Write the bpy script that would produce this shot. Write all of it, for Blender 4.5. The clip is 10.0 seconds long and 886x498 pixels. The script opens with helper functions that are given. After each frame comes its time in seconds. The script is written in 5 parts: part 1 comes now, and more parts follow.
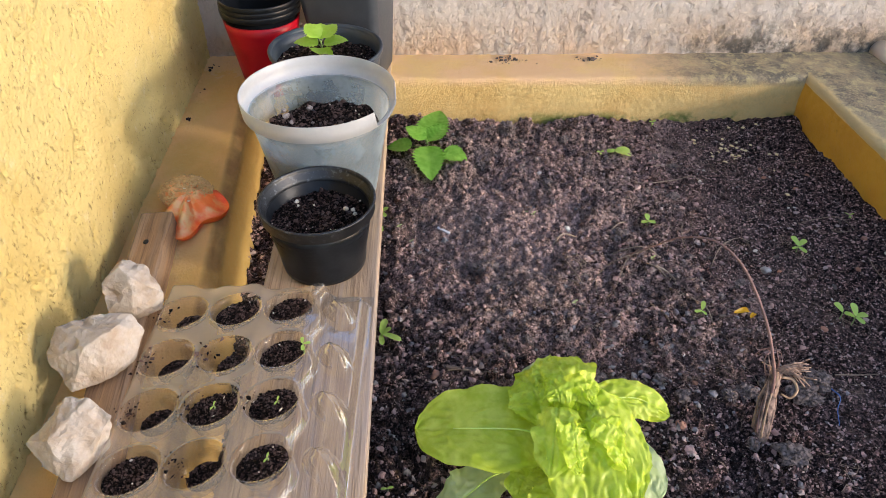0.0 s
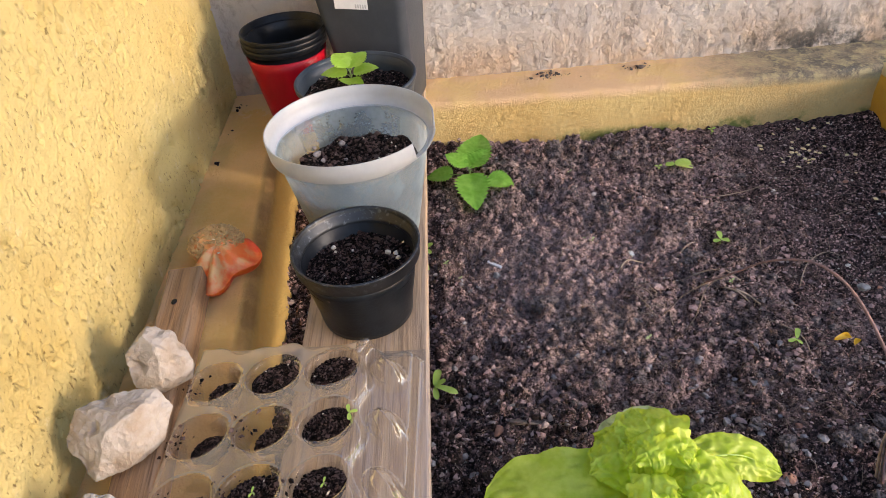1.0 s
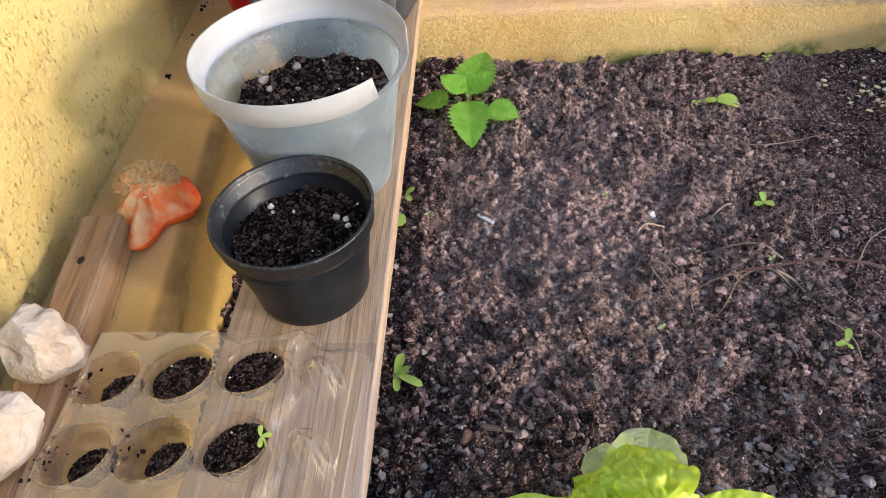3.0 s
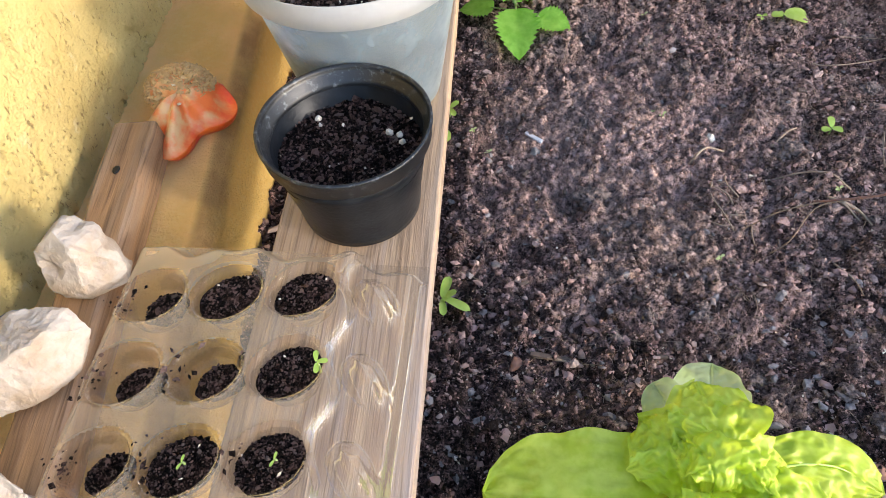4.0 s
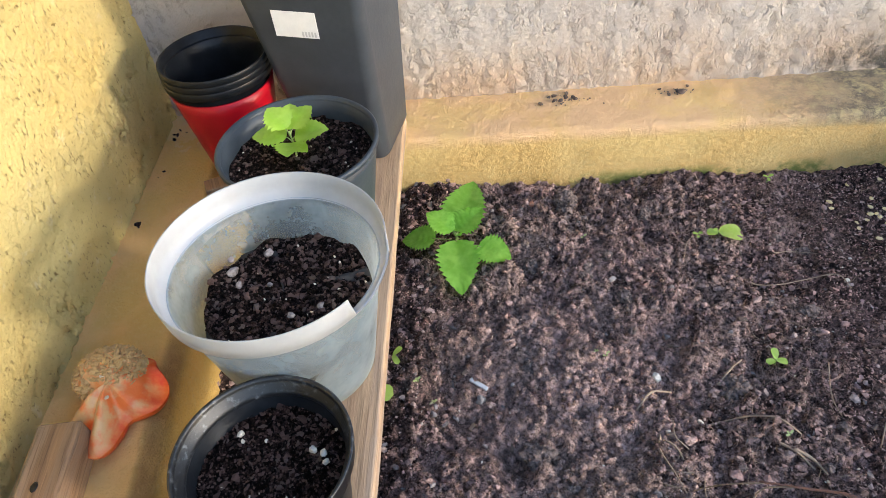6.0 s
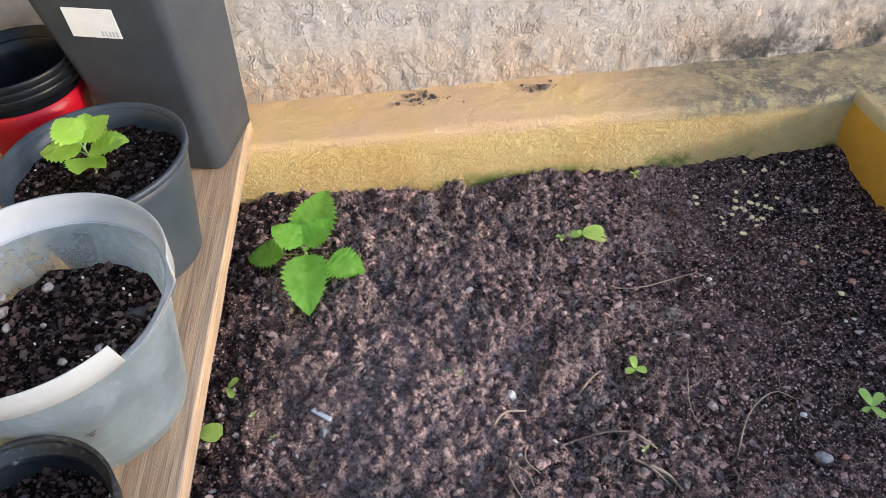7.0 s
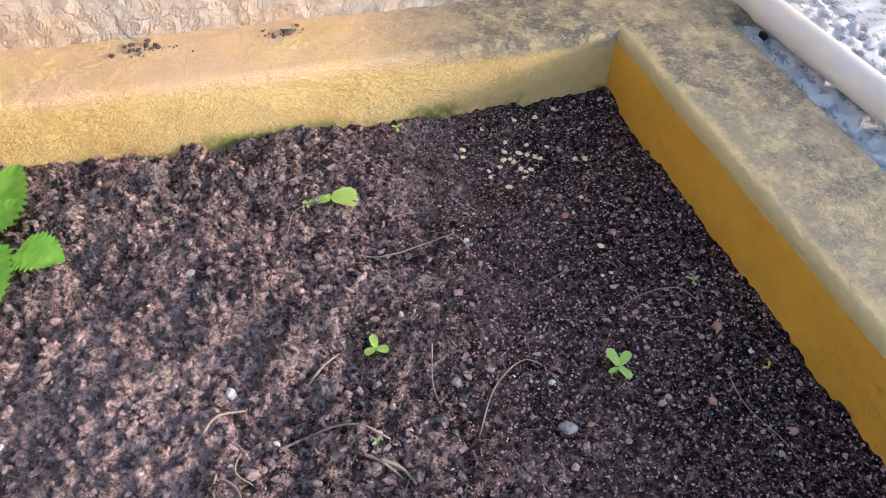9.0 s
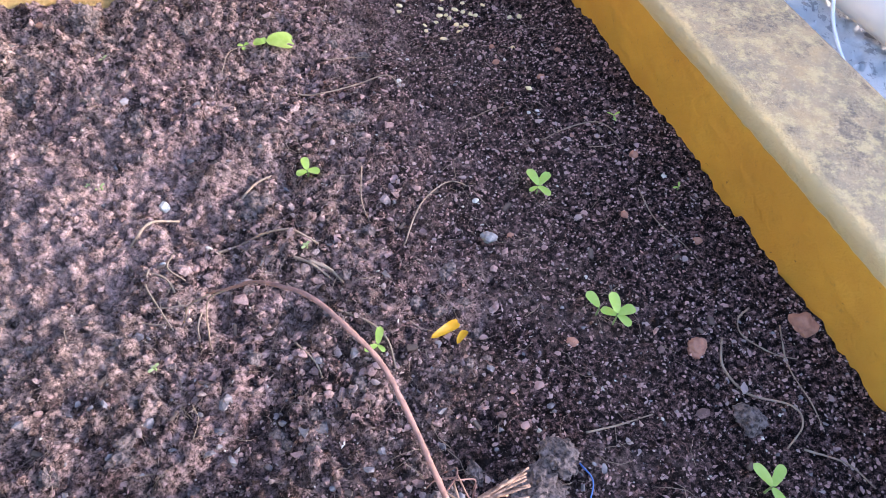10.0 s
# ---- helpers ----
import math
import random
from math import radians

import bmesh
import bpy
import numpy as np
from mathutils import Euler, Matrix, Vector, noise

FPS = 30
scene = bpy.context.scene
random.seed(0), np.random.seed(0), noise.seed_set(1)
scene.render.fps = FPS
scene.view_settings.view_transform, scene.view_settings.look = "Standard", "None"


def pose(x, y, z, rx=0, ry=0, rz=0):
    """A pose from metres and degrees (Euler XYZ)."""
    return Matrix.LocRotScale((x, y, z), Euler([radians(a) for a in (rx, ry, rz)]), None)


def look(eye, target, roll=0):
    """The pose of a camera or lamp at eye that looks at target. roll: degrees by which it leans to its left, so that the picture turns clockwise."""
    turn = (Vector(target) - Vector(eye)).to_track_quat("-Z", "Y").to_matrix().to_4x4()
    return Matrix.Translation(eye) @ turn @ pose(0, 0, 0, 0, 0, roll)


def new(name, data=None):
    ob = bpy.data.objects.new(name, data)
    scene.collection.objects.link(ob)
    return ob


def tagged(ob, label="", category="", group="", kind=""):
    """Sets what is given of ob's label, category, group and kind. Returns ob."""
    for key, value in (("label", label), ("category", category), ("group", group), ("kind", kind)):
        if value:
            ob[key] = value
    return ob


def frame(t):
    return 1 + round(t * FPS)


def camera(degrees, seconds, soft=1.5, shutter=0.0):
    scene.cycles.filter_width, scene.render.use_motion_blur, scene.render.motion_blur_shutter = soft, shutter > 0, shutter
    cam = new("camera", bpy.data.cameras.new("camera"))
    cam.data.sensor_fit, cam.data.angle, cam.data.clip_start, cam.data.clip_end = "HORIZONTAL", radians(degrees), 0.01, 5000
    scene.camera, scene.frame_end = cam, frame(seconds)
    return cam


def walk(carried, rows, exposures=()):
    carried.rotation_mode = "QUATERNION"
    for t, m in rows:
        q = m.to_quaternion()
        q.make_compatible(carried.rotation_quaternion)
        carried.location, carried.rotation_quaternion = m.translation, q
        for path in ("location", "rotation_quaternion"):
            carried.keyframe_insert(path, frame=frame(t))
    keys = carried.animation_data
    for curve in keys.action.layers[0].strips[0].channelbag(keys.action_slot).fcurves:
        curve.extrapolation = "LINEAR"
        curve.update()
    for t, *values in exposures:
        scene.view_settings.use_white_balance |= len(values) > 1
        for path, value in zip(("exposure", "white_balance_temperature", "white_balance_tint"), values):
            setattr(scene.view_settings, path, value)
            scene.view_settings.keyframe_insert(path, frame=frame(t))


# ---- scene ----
cam = camera(64.9, 10.0, 0.6)
PATH = [
    (0, (0.0, 0.023, 0.531), (0.001, 1.547, -0.764), 0.2),
    (0.5, (-0.008, 0.042, 0.51), (-0.078, 1.577, -0.771), -3.0),
    (1, (-0.011, 0.091, 0.499), (-0.126, 1.653, -0.745), -6.2),
    (1.5, (-0.032, 0.195, 0.516), (-0.159, 1.776, -0.702), -7.7),
    (1.9, (-0.03, 0.246, 0.535), (-0.19, 1.835, -0.668), -7.5),
    (2, (-0.023, 0.256, 0.534), (-0.181, 1.849, -0.666), -7.4),
    (2.3, (0.019, 0.257, 0.546), (-0.179, 1.834, -0.669), -6.7),
    (2.5, (0.036, 0.252, 0.536), (-0.171, 1.8, -0.713), -6.6),
    (3, (0.028, 0.229, 0.45), (-0.173, 1.589, -1.002), -6.2),
    (3.2, (0.019, 0.244, 0.433), (-0.175, 1.533, -1.083), -5.8),
    (4.3, (-0.01, 0.249, 0.439), (-0.239, 1.415, -1.17), -6.5),
    (4.5, (-0.009, 0.252, 0.448), (-0.246, 1.431, -1.151), -6.8),
    (5, (-0.002, 0.274, 0.475), (-0.26, 1.536, -1.055), -7.7),
    (5.5, (0.003, 0.314, 0.501), (-0.24, 1.665, -0.954), -7.6),
    (5.7, (0.007, 0.331, 0.509), (-0.215, 1.713, -0.919), -7.4),
    (6.8, (0.111, 0.402, 0.495), (0.06, 1.826, -0.908), -5.9),
    (7, (0.112, 0.404, 0.476), (0.112, 1.803, -0.954), -4.6),
    (7.5, (0.109, 0.394, 0.424), (0.163, 1.707, -1.084), -3.5),
    (8, (0.133, 0.408, 0.416), (0.257, 1.674, -1.128), -1.9),
    (8.5, (0.203, 0.459, 0.425), (0.438, 1.739, -1.093), 0.4),
    (9, (0.241, 0.448, 0.422), (0.568, 1.712, -1.093), 2.2),
    (9.5, (0.256, 0.404, 0.394), (0.65, 1.593, -1.165), 4.6),
    (10, (0.25, 0.35, 0.378), (0.648, 1.49, -1.216), 5.8),
]
walk(cam, [(t, look(eye, target, roll)) for t, eye, target, roll in PATH],
     [(0.0, 1.64, 6150, 17), (1.5, 1.48, 6350, 22), (2.5, 1.36, 6400, 19), (3.1, 1.9, 6150, 16), (4.5, 2.1, 6000, 14), (5.5, 1.88, 6000, 12), (7.0, 1.82, 5800, 14), (7.5, 2.10, 5800, 15), (8.0, 2.24, 6050, 17), (8.6, 2.44, 5900, 14), (9.0, 2.10, 5900, 18), (9.5, 2.3, 5750, 22), (10.0, 2.58, 5600, 26)])

# ---- light ----
world = bpy.data.worlds.new("sky")
scene.world = world
world.use_nodes = True
wn = world.node_tree
sky = wn.nodes.new("ShaderNodeTexSky")
sky.sky_type, sky.sun_disc = "NISHITA", False
LIGHT = Vector((0.892, -0.370, 0.259)).normalized()
sky.sun_elevation = math.asin(LIGHT.z)
sky.sun_rotation = math.atan2(LIGHT.x, LIGHT.y)
sky.dust_density = 1.0
wn.links.new(sky.outputs[0], wn.nodes["Background"].inputs[0])
wn.nodes["Background"].inputs[1].default_value = 0.15
sun = new("sun", bpy.data.lights.new("sun", "SUN"))
sun.data.energy, sun.data.angle, sun.data.color = 0.68, radians(6.0), (1.0, 0.91, 0.76)
sun.matrix_world = look(LIGHT * 3, (0, 0, 0))


# ---- numeric helpers ----
def vnoise(x, y, seed=0):
    """Smooth value noise from -1 to 1 on arrays."""
    xi, yi = np.floor(x), np.floor(y)
    fx, fy = x - xi, y - yi
    fx, fy = fx * fx * (3 - 2 * fx), fy * fy * (3 - 2 * fy)

    def h(a, b):
        v = np.sin(a * 127.1 + b * 311.7 + seed * 74.7) * 43758.5453
        return 2 * (v - np.floor(v)) - 1
    return (h(xi, yi) * (1 - fx) + h(xi + 1, yi) * fx) * (1 - fy) + (h(xi, yi + 1) * (1 - fx) + h(xi + 1, yi + 1) * fx) * fy


def fbm(x, y, size, seed=0, octaves=3):
    total, amp, norm = 0, 1.0, 0.0
    for k in range(octaves):
        c, d = math.cos(0.6 + 1.1 * k + seed), math.sin(0.6 + 1.1 * k + seed)
        total = total + amp * vnoise((c * x - d * y) / size * 2 ** k + 17.3 * k, (d * x + c * y) / size * 2 ** k - 9.1 * k, seed + k)
        norm, amp = norm + amp, amp * 0.5
    return total / norm


def smooth(a, b, v):
    t = np.clip((v - a) / (b - a), 0, 1)
    return t * t * (3 - 2 * t)


def mesh_of(name, verts, faces, material, shade=True):
    me = bpy.data.meshes.new(name)
    me.from_pydata([tuple(v) for v in np.asarray(verts, float).tolist()], [], faces)
    if shade:
        me.polygons.foreach_set("use_smooth", [True] * len(me.polygons))
    me.materials.append(material)
    me.update()
    return me


def grid_faces(n, m, start=0, wrap=False):
    """Quads of an n by m lattice of vertices (row-major); wrap closes the second way."""
    f = []
    for i in range(n - 1):
        for j in range(m if wrap else m - 1):
            k = (j + 1) % m
            f.append((start + i * m + j, start + i * m + k, start + (i + 1) * m + k, start + (i + 1) * m + j))
    return f


def part(name, me, parent, label="", at=None):
    """Links a mesh (or bmesh) as one object under a thing or a part."""
    if isinstance(me, tuple):
        bm, material = me
        data = bpy.data.meshes.new(name)
        bm.to_mesh(data)
        bm.free()
        data.materials.append(material)
        me = data
    ob = new(name, me)
    ob.parent = parent
    if at is not None:
        ob.matrix_basis = at
    if label:
        ob["label"] = label
    return ob


def thing(name, label, category, at=None, data=None, group="", kind=""):
    ob = tagged(new(name, data), label, category, group, kind)
    if at is not None:
        ob.matrix_basis = at
    return ob


def lathe(name, profile, material, segments=64, wobble=0.0, tops=None):
    """A turned shape from (radius, height) pairs. tops(angle, r, z) may alter single points."""
    verts = []
    for r, z in profile:
        for k in range(segments):
            a = 2 * math.pi * k / segments
            rr, zz = tops(a, r, z) if tops else (r, z)
            rr *= 1 + wobble * math.sin(2 * a + 1)
            verts.append((rr * math.cos(a), rr * math.sin(a), zz))
    faces = grid_faces(len(profile), segments, 0, True)
    if profile[0][0] < 0.005:
        faces.append(tuple(reversed(range(segments))))
    return mesh_of(name, verts, faces, material)


def spline(points, steps=8):
    """A smooth line through the points (Catmull-Rom)."""
    p = [Vector(q) for q in points]
    p = [2 * p[0] - p[1]] + p + [2 * p[-1] - p[-2]]
    out = []
    for i in range(1, len(p) - 2):
        for k in range(steps):
            t = k / steps
            out.append(0.5 * (2 * p[i] + (p[i + 1] - p[i - 1]) * t + (2 * p[i - 1] - 5 * p[i] + 4 * p[i + 1] - p[i + 2]) * t * t
                              + (3 * p[i] - p[i - 1] - 3 * p[i + 1] + p[i + 2]) * t ** 3))
    out.append(p[-2])
    return out


def tube(points, radius, end=None, sides=6, steps=8, rough=0.0):
    """Vertices and faces of a round line that tapers from radius to end."""
    line = spline(points, steps)
    end = radius if end is None else end
    verts, faces = [], []
    side = Vector((0.31, 0.17, 0.93))
    for i, p in enumerate(line):
        d = (line[min(i + 1, len(line) - 1)] - line[max(i - 1, 0)]).normalized()
        u = d.cross(side).normalized()
        w = d.cross(u)
        r = radius + (end - radius) * i / (len(line) - 1)
        for k in range(sides):
            a = 2 * math.pi * k / sides
            rr = r * (1 + rough * random.uniform(-1, 1))
            verts.append(p + (u * math.cos(a) + w * math.sin(a)) * rr)
    faces = grid_faces(len(line), sides, 0, True)
    faces += [tuple(reversed(range(sides))), tuple(range(len(verts) - sides, len(verts)))]
    return verts, faces


def joined(pieces):
    verts, faces = [], []
    for v, f in pieces:
        n = len(verts)
        verts += [tuple(q) for q in v]
        faces += [tuple(i + n for i in q) for q in f]
    return verts, faces


def box(size, bevel=0.002, segments=2):
    bm = bmesh.new()
    bmesh.ops.create_cube(bm, size=1, matrix=Matrix.Diagonal((*size, 1)))
    if bevel:
        bmesh.ops.bevel(bm, geom=bm.edges[:], offset=bevel, segments=segments, affect="EDGES", profile=0.5)
    return bm


# ---- materials ----
class Nodes:
    """A small writer of node materials."""

    def __init__(self, name):
        self.mat = bpy.data.materials.new(name)
        self.mat.use_nodes = True
        self.t = self.mat.node_tree
        self.bsdf = self.t.nodes["Principled BSDF"]
        self.out = self.t.nodes["Material Output"]
        self.co = self.t.nodes.new("ShaderNodeTexCoord").outputs["Object"]

    def node(self, kind, **inputs):
        n = self.t.nodes.new(kind)
        for k, v in inputs.items():
            self.put(n.inputs[k.replace("_", " ")], v)
        return n

    def put(self, socket, v):
        if isinstance(v, bpy.types.NodeSocket):
            self.t.links.new(v, socket)
        else:
            socket.default_value = (*v, 1) if isinstance(v, tuple) and len(v) == 3 and socket.type == "RGBA" else v

    def noise(self, scale, detail=4, rough=0.6, stretch=None, distortion=0.0):
        n = self.node("ShaderNodeTexNoise", Scale=scale, Detail=detail, Roughness=rough, Distortion=distortion)
        src = self.co
        if stretch:
            m = self.node("ShaderNodeMapping", Scale=stretch)
            self.put(m.inputs["Vector"], src)
            src = m.outputs[0]
        self.put(n.inputs["Vector"], src)
        return n.outputs["Fac"]

    def ramp(self, fac, lo, hi, a=0.0, b=1.0):
        n = self.node("ShaderNodeMapRange")
        n.interpolation_type = "SMOOTHSTEP"
        for k, v in ((0, fac), (1, lo), (2, hi), (3, a), (4, b)):
            self.put(n.inputs[k], v)
        return n.outputs[0]

    def math(self, op, a, b=0.0, clamp=False):
        n = self.node("ShaderNodeMath")
        n.operation, n.use_clamp = op, clamp
        self.put(n.inputs[0], a)
        self.put(n.inputs[1], b)
        return n.outputs[0]

    def mix(self, fac, a, b, mode="MIX"):
        n = self.node("ShaderNodeMix")
        n.data_type, n.blend_type = "RGBA", mode
        self.put(n.inputs[0], fac)
        self.put(n.inputs[6], a)
        self.put(n.inputs[7], b)
        return n.outputs[2]

    def axis(self, k):
        n = self.node("ShaderNodeSeparateXYZ")
        self.put(n.inputs[0], self.co)
        return n.outputs[k]

    def bump(self, height, distance=0.001, strength=1.0):
        b = self.node("ShaderNodeBump", Height=height, Distance=distance, Strength=strength)
        self.put(self.bsdf.inputs["Normal"], b.outputs[0])

    def finish(self, color, rough=0.6, **more):
        self.put(self.bsdf.inputs["Base Color"], color)
        self.put(self.bsdf.inputs["Roughness"], rough)
        for k, v in more.items():
            self.put(self.bsdf.inputs[k.replace("_", " ")], v)
        return self.mat


def yellow_wall():
    n = Nodes("yellow_render")
    c = n.mix(n.ramp(n.noise(6, 3), 0.35, 0.7), (0.72, 0.575, 0.225), (0.64, 0.475, 0.155))
    c = n.mix(n.ramp(n.noise(55, 5, 0.7), 0.58, 0.72), c, (0.74, 0.61, 0.30))
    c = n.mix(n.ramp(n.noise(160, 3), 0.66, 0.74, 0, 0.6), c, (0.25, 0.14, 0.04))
    # pits also darkened in colour, for inner shade too fine for the lattice
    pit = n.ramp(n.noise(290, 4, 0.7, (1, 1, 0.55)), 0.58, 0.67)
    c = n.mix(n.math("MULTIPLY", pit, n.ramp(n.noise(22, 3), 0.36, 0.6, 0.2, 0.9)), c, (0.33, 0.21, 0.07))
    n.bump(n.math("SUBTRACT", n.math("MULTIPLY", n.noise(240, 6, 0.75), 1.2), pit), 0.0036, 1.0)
    return n.finish(c, 0.85)


def back_wall():
    """Pale textured render: fine sandy grain, warm stains and dark damp near its foot."""
    n = Nodes("pale_render")
    c = n.mix(n.ramp(n.noise(7, 4), 0.35, 0.68), (0.63, 0.575, 0.515), (0.585, 0.51, 0.445))
    c = n.mix(n.ramp(n.noise(420, 4, 0.75), 0.50, 0.70, 0, 0.35), c, (0.74, 0.69, 0.63))
    low = n.ramp(n.axis(2), 0.045, 0.13, 1, 0)
    c = n.mix(n.math("MULTIPLY", low, n.ramp(n.noise(11, 4), 0.3, 0.62, 0.05, 0.65)), c, (0.66, 0.43, 0.24))
    moss = n.math("MULTIPLY", n.ramp(n.axis(2), 0.045, 0.12, 1, 0), n.ramp(n.axis(0), 0.26, 0.50, 0, 1))
    c = n.mix(n.math("MULTIPLY", moss, n.ramp(n.noise(38, 5, 0.7), 0.38, 0.62)), c, (0.07, 0.065, 0.055))
    c = n.mix(n.ramp(n.noise(120, 4, 0.7), 0.68, 0.78, 0, 0.35), c, (0.28, 0.21, 0.16))
    crk = n.math("ABSOLUTE", n.math("SUBTRACT", n.noise(88, 4, 0.62, (1, 1, 0.62), 0.35), 0.47))
    crk = n.math("MULTIPLY", n.ramp(crk, 0.0, 0.045, 1, 0), n.math("MAXIMUM", n.ramp(n.noise(34, 3), 0.47, 0.58), n.ramp(n.axis(2), 0.05, 0.13, 0.8, 0)))
    # grooves get a faint dark tint, painted in place of their shading
    c = n.mix(n.math("MULTIPLY", crk, 0.18), c, (0.33, 0.25, 0.19))
    n.bump(n.math("SUBTRACT", n.noise(210, 6, 0.8), n.math("MULTIPLY", crk, 0.8)), 0.0050, 1.0)
    return n.finish(c, 0.9)


def side_wall():
    n = Nodes("white_render")
    c = n.mix(n.ramp(n.noise(9, 4), 0.35, 0.68), (0.90, 0.87, 0.82), (0.85, 0.81, 0.75))
    c = n.mix(n.ramp(n.noise(95, 4, 0.7, (1, 0.6, 1)), 0.52, 0.60, 0, 0.75), c, (0.34, 0.32, 0.30))
    n.bump(n.noise(300, 6, 0.8), 0.005, 1.0)
    return n.finish(c, 0.9)


def ledge_paint(dirty=0.0, fade=None, edge=False):
    """Yellow masonry paint; fade=(x0, x1) greys it between those places; dirty greys the top."""
    n = Nodes("ledge_paint")
    c = n.mix(n.ramp(n.noise(8, 4), 0.35, 0.68), (0.80, 0.52, 0.14) if edge else (0.86, 0.60, 0.225), (0.70, 0.43, 0.11) if edge else (0.80, 0.51, 0.165))
    c = n.mix(n.ramp(n.noise(210, 5, 0.8), 0.48, 0.66, 0, 0.45), c, (0.76, 0.57, 0.25))
    up = n.ramp(n.axis(2), 0.026, 0.040)
    pink = n.math("MULTIPLY", up, n.ramp(n.noise(14, 4), 0.3, 0.6, 0.2, 0.85))
    c = n.mix(pink, c, (0.88, 0.54, 0.215) if edge else (0.84, 0.54, 0.30))
    if fade or dirty:
        d = n.math("MULTIPLY", n.ramp(n.axis(2), 0.024, 0.038, 0.18, 1), n.ramp(n.axis(0), fade[0], fade[1]) if fade else dirty)
        c = n.mix(n.math("MULTIPLY", d, n.ramp(n.noise(14, 6, 0.75), 0.3, 0.62, 0.66, 1)), c, (0.30, 0.245, 0.15))
        c = n.mix(n.math("MULTIPLY", d, n.ramp(n.noise(13, 7, 0.85), 0.46, 0.62, 0, 0.85)), c, (0.10, 0.088, 0.072))
        c = n.mix(n.math("MULTIPLY", d, n.ramp(n.noise(48, 6, 0.8), 0.48, 0.62, 0, 0.8)), c, (0.56, 0.45, 0.22))
        c = n.mix(n.math("MULTIPLY", d, n.ramp(n.noise(330, 4, 0.8), 0.54, 0.68, 0, 0.6)), c, (0.60, 0.48, 0.28))
    if dirty:
        q = n.math("ADD", n.axis(0), n.math("MULTIPLY", n.axis(1), 0.085))
        q = n.math("ADD", q, n.math("MULTIPLY", n.math("SUBTRACT", n.noise(30, 4, 0.7), 0.5), 0.022))
        c = n.mix(n.ramp(q, 0.646, 0.662, 0.9, 0), c, (0.74, 0.53, 0.22))
    if edge:
        q = n.math("ADD", n.axis(0), n.math("MULTIPLY", n.axis(1), 0.118))
        # dark strip painted as the shading of the ledge's rounded edge
        shade_band = n.math("MULTIPLY", n.ramp(q, -0.188, -0.180), n.ramp(q, -0.1725, -0.168, 1, 0))
        c = n.mix(n.math("MULTIPLY", shade_band, n.ramp(n.noise(20, 4), 0.3, 0.6, 0.35, 0.7)), c, (0.22, 0.11, 0.03))
    damp = n.math("MULTIPLY", n.ramp(n.axis(2), -0.027, -0.010, 1, 0), n.math("MULTIPLY", n.ramp(n.noise(16, 5, 0.7), 0.44, 0.58), n.ramp(n.axis(0), 0.02, 0.20)))
    c = n.mix(n.math("MULTIPLY", damp, 0.9), c, (0.12, 0.18, 0.02))
    n.bump(n.math("ADD", n.noise(150, 5, 0.75, (1, 1, 1.7)), n.math("MULTIPLY", n.noise(420, 4, 0.8), 0.5)), 0.0052, 1.0)
    return n.finish(c, 0.75)


def ochre_face():
    n = Nodes("ochre_paint")
    c = n.mix(n.ramp(n.noise(9, 4), 0.35, 0.7), (0.66, 0.34, 0.025), (0.55, 0.26, 0.018))
    c = n.mix(n.ramp(n.noise(70, 5, 0.75), 0.60, 0.72, 0, 0.5), c, (0.34, 0.17, 0.03))
    c = n.mix(n.ramp(n.noise(210, 4, 0.7), 0.66, 0.72, 0, 0.7), c, (0.16, 0.08, 0.02))
    n.bump(n.noise(300, 5, 0.7), 0.0018, 0.8)
    return n.finish(c, 0.7)


def wood(name, a, b, gray, along=1, wet=0.55):
    """Planed wood with long broad figure, hair-fine grain lines and weathered streaks."""
    n = Nodes(name)
    st, fine = ((1, 0.06, 1), (1, 0.022, 1)) if along == 1 else ((0.06, 1, 1), (0.022, 1, 1))
    g1 = n.noise(95, 6, 0.65, st, 0.6)
    g2 = n.noise(24, 4, 0.6, st, 1.2)
    g3 = n.noise(430, 4, 0.7, fine, 0.3)
    c = n.mix(n.ramp(g1, 0.36, 0.66), a, b)
    c = n.mix(n.ramp(g2, 0.44, 0.62, 0, 0.85), c, gray)
    c = n.mix(n.ramp(g3, 0.50, 0.64, 0, 0.55), c, tuple(0.42 * v for v in b))
    c = n.mix(n.ramp(n.noise(9, 5, 0.7), 0.62, 0.74, 0, 0.45), c, (0.10, 0.07, 0.05))
    n.bump(n.math("ADD", g1, n.math("MULTIPLY", g3, 0.7)), 0.0011, 0.8)
    return n.finish(c, wet)


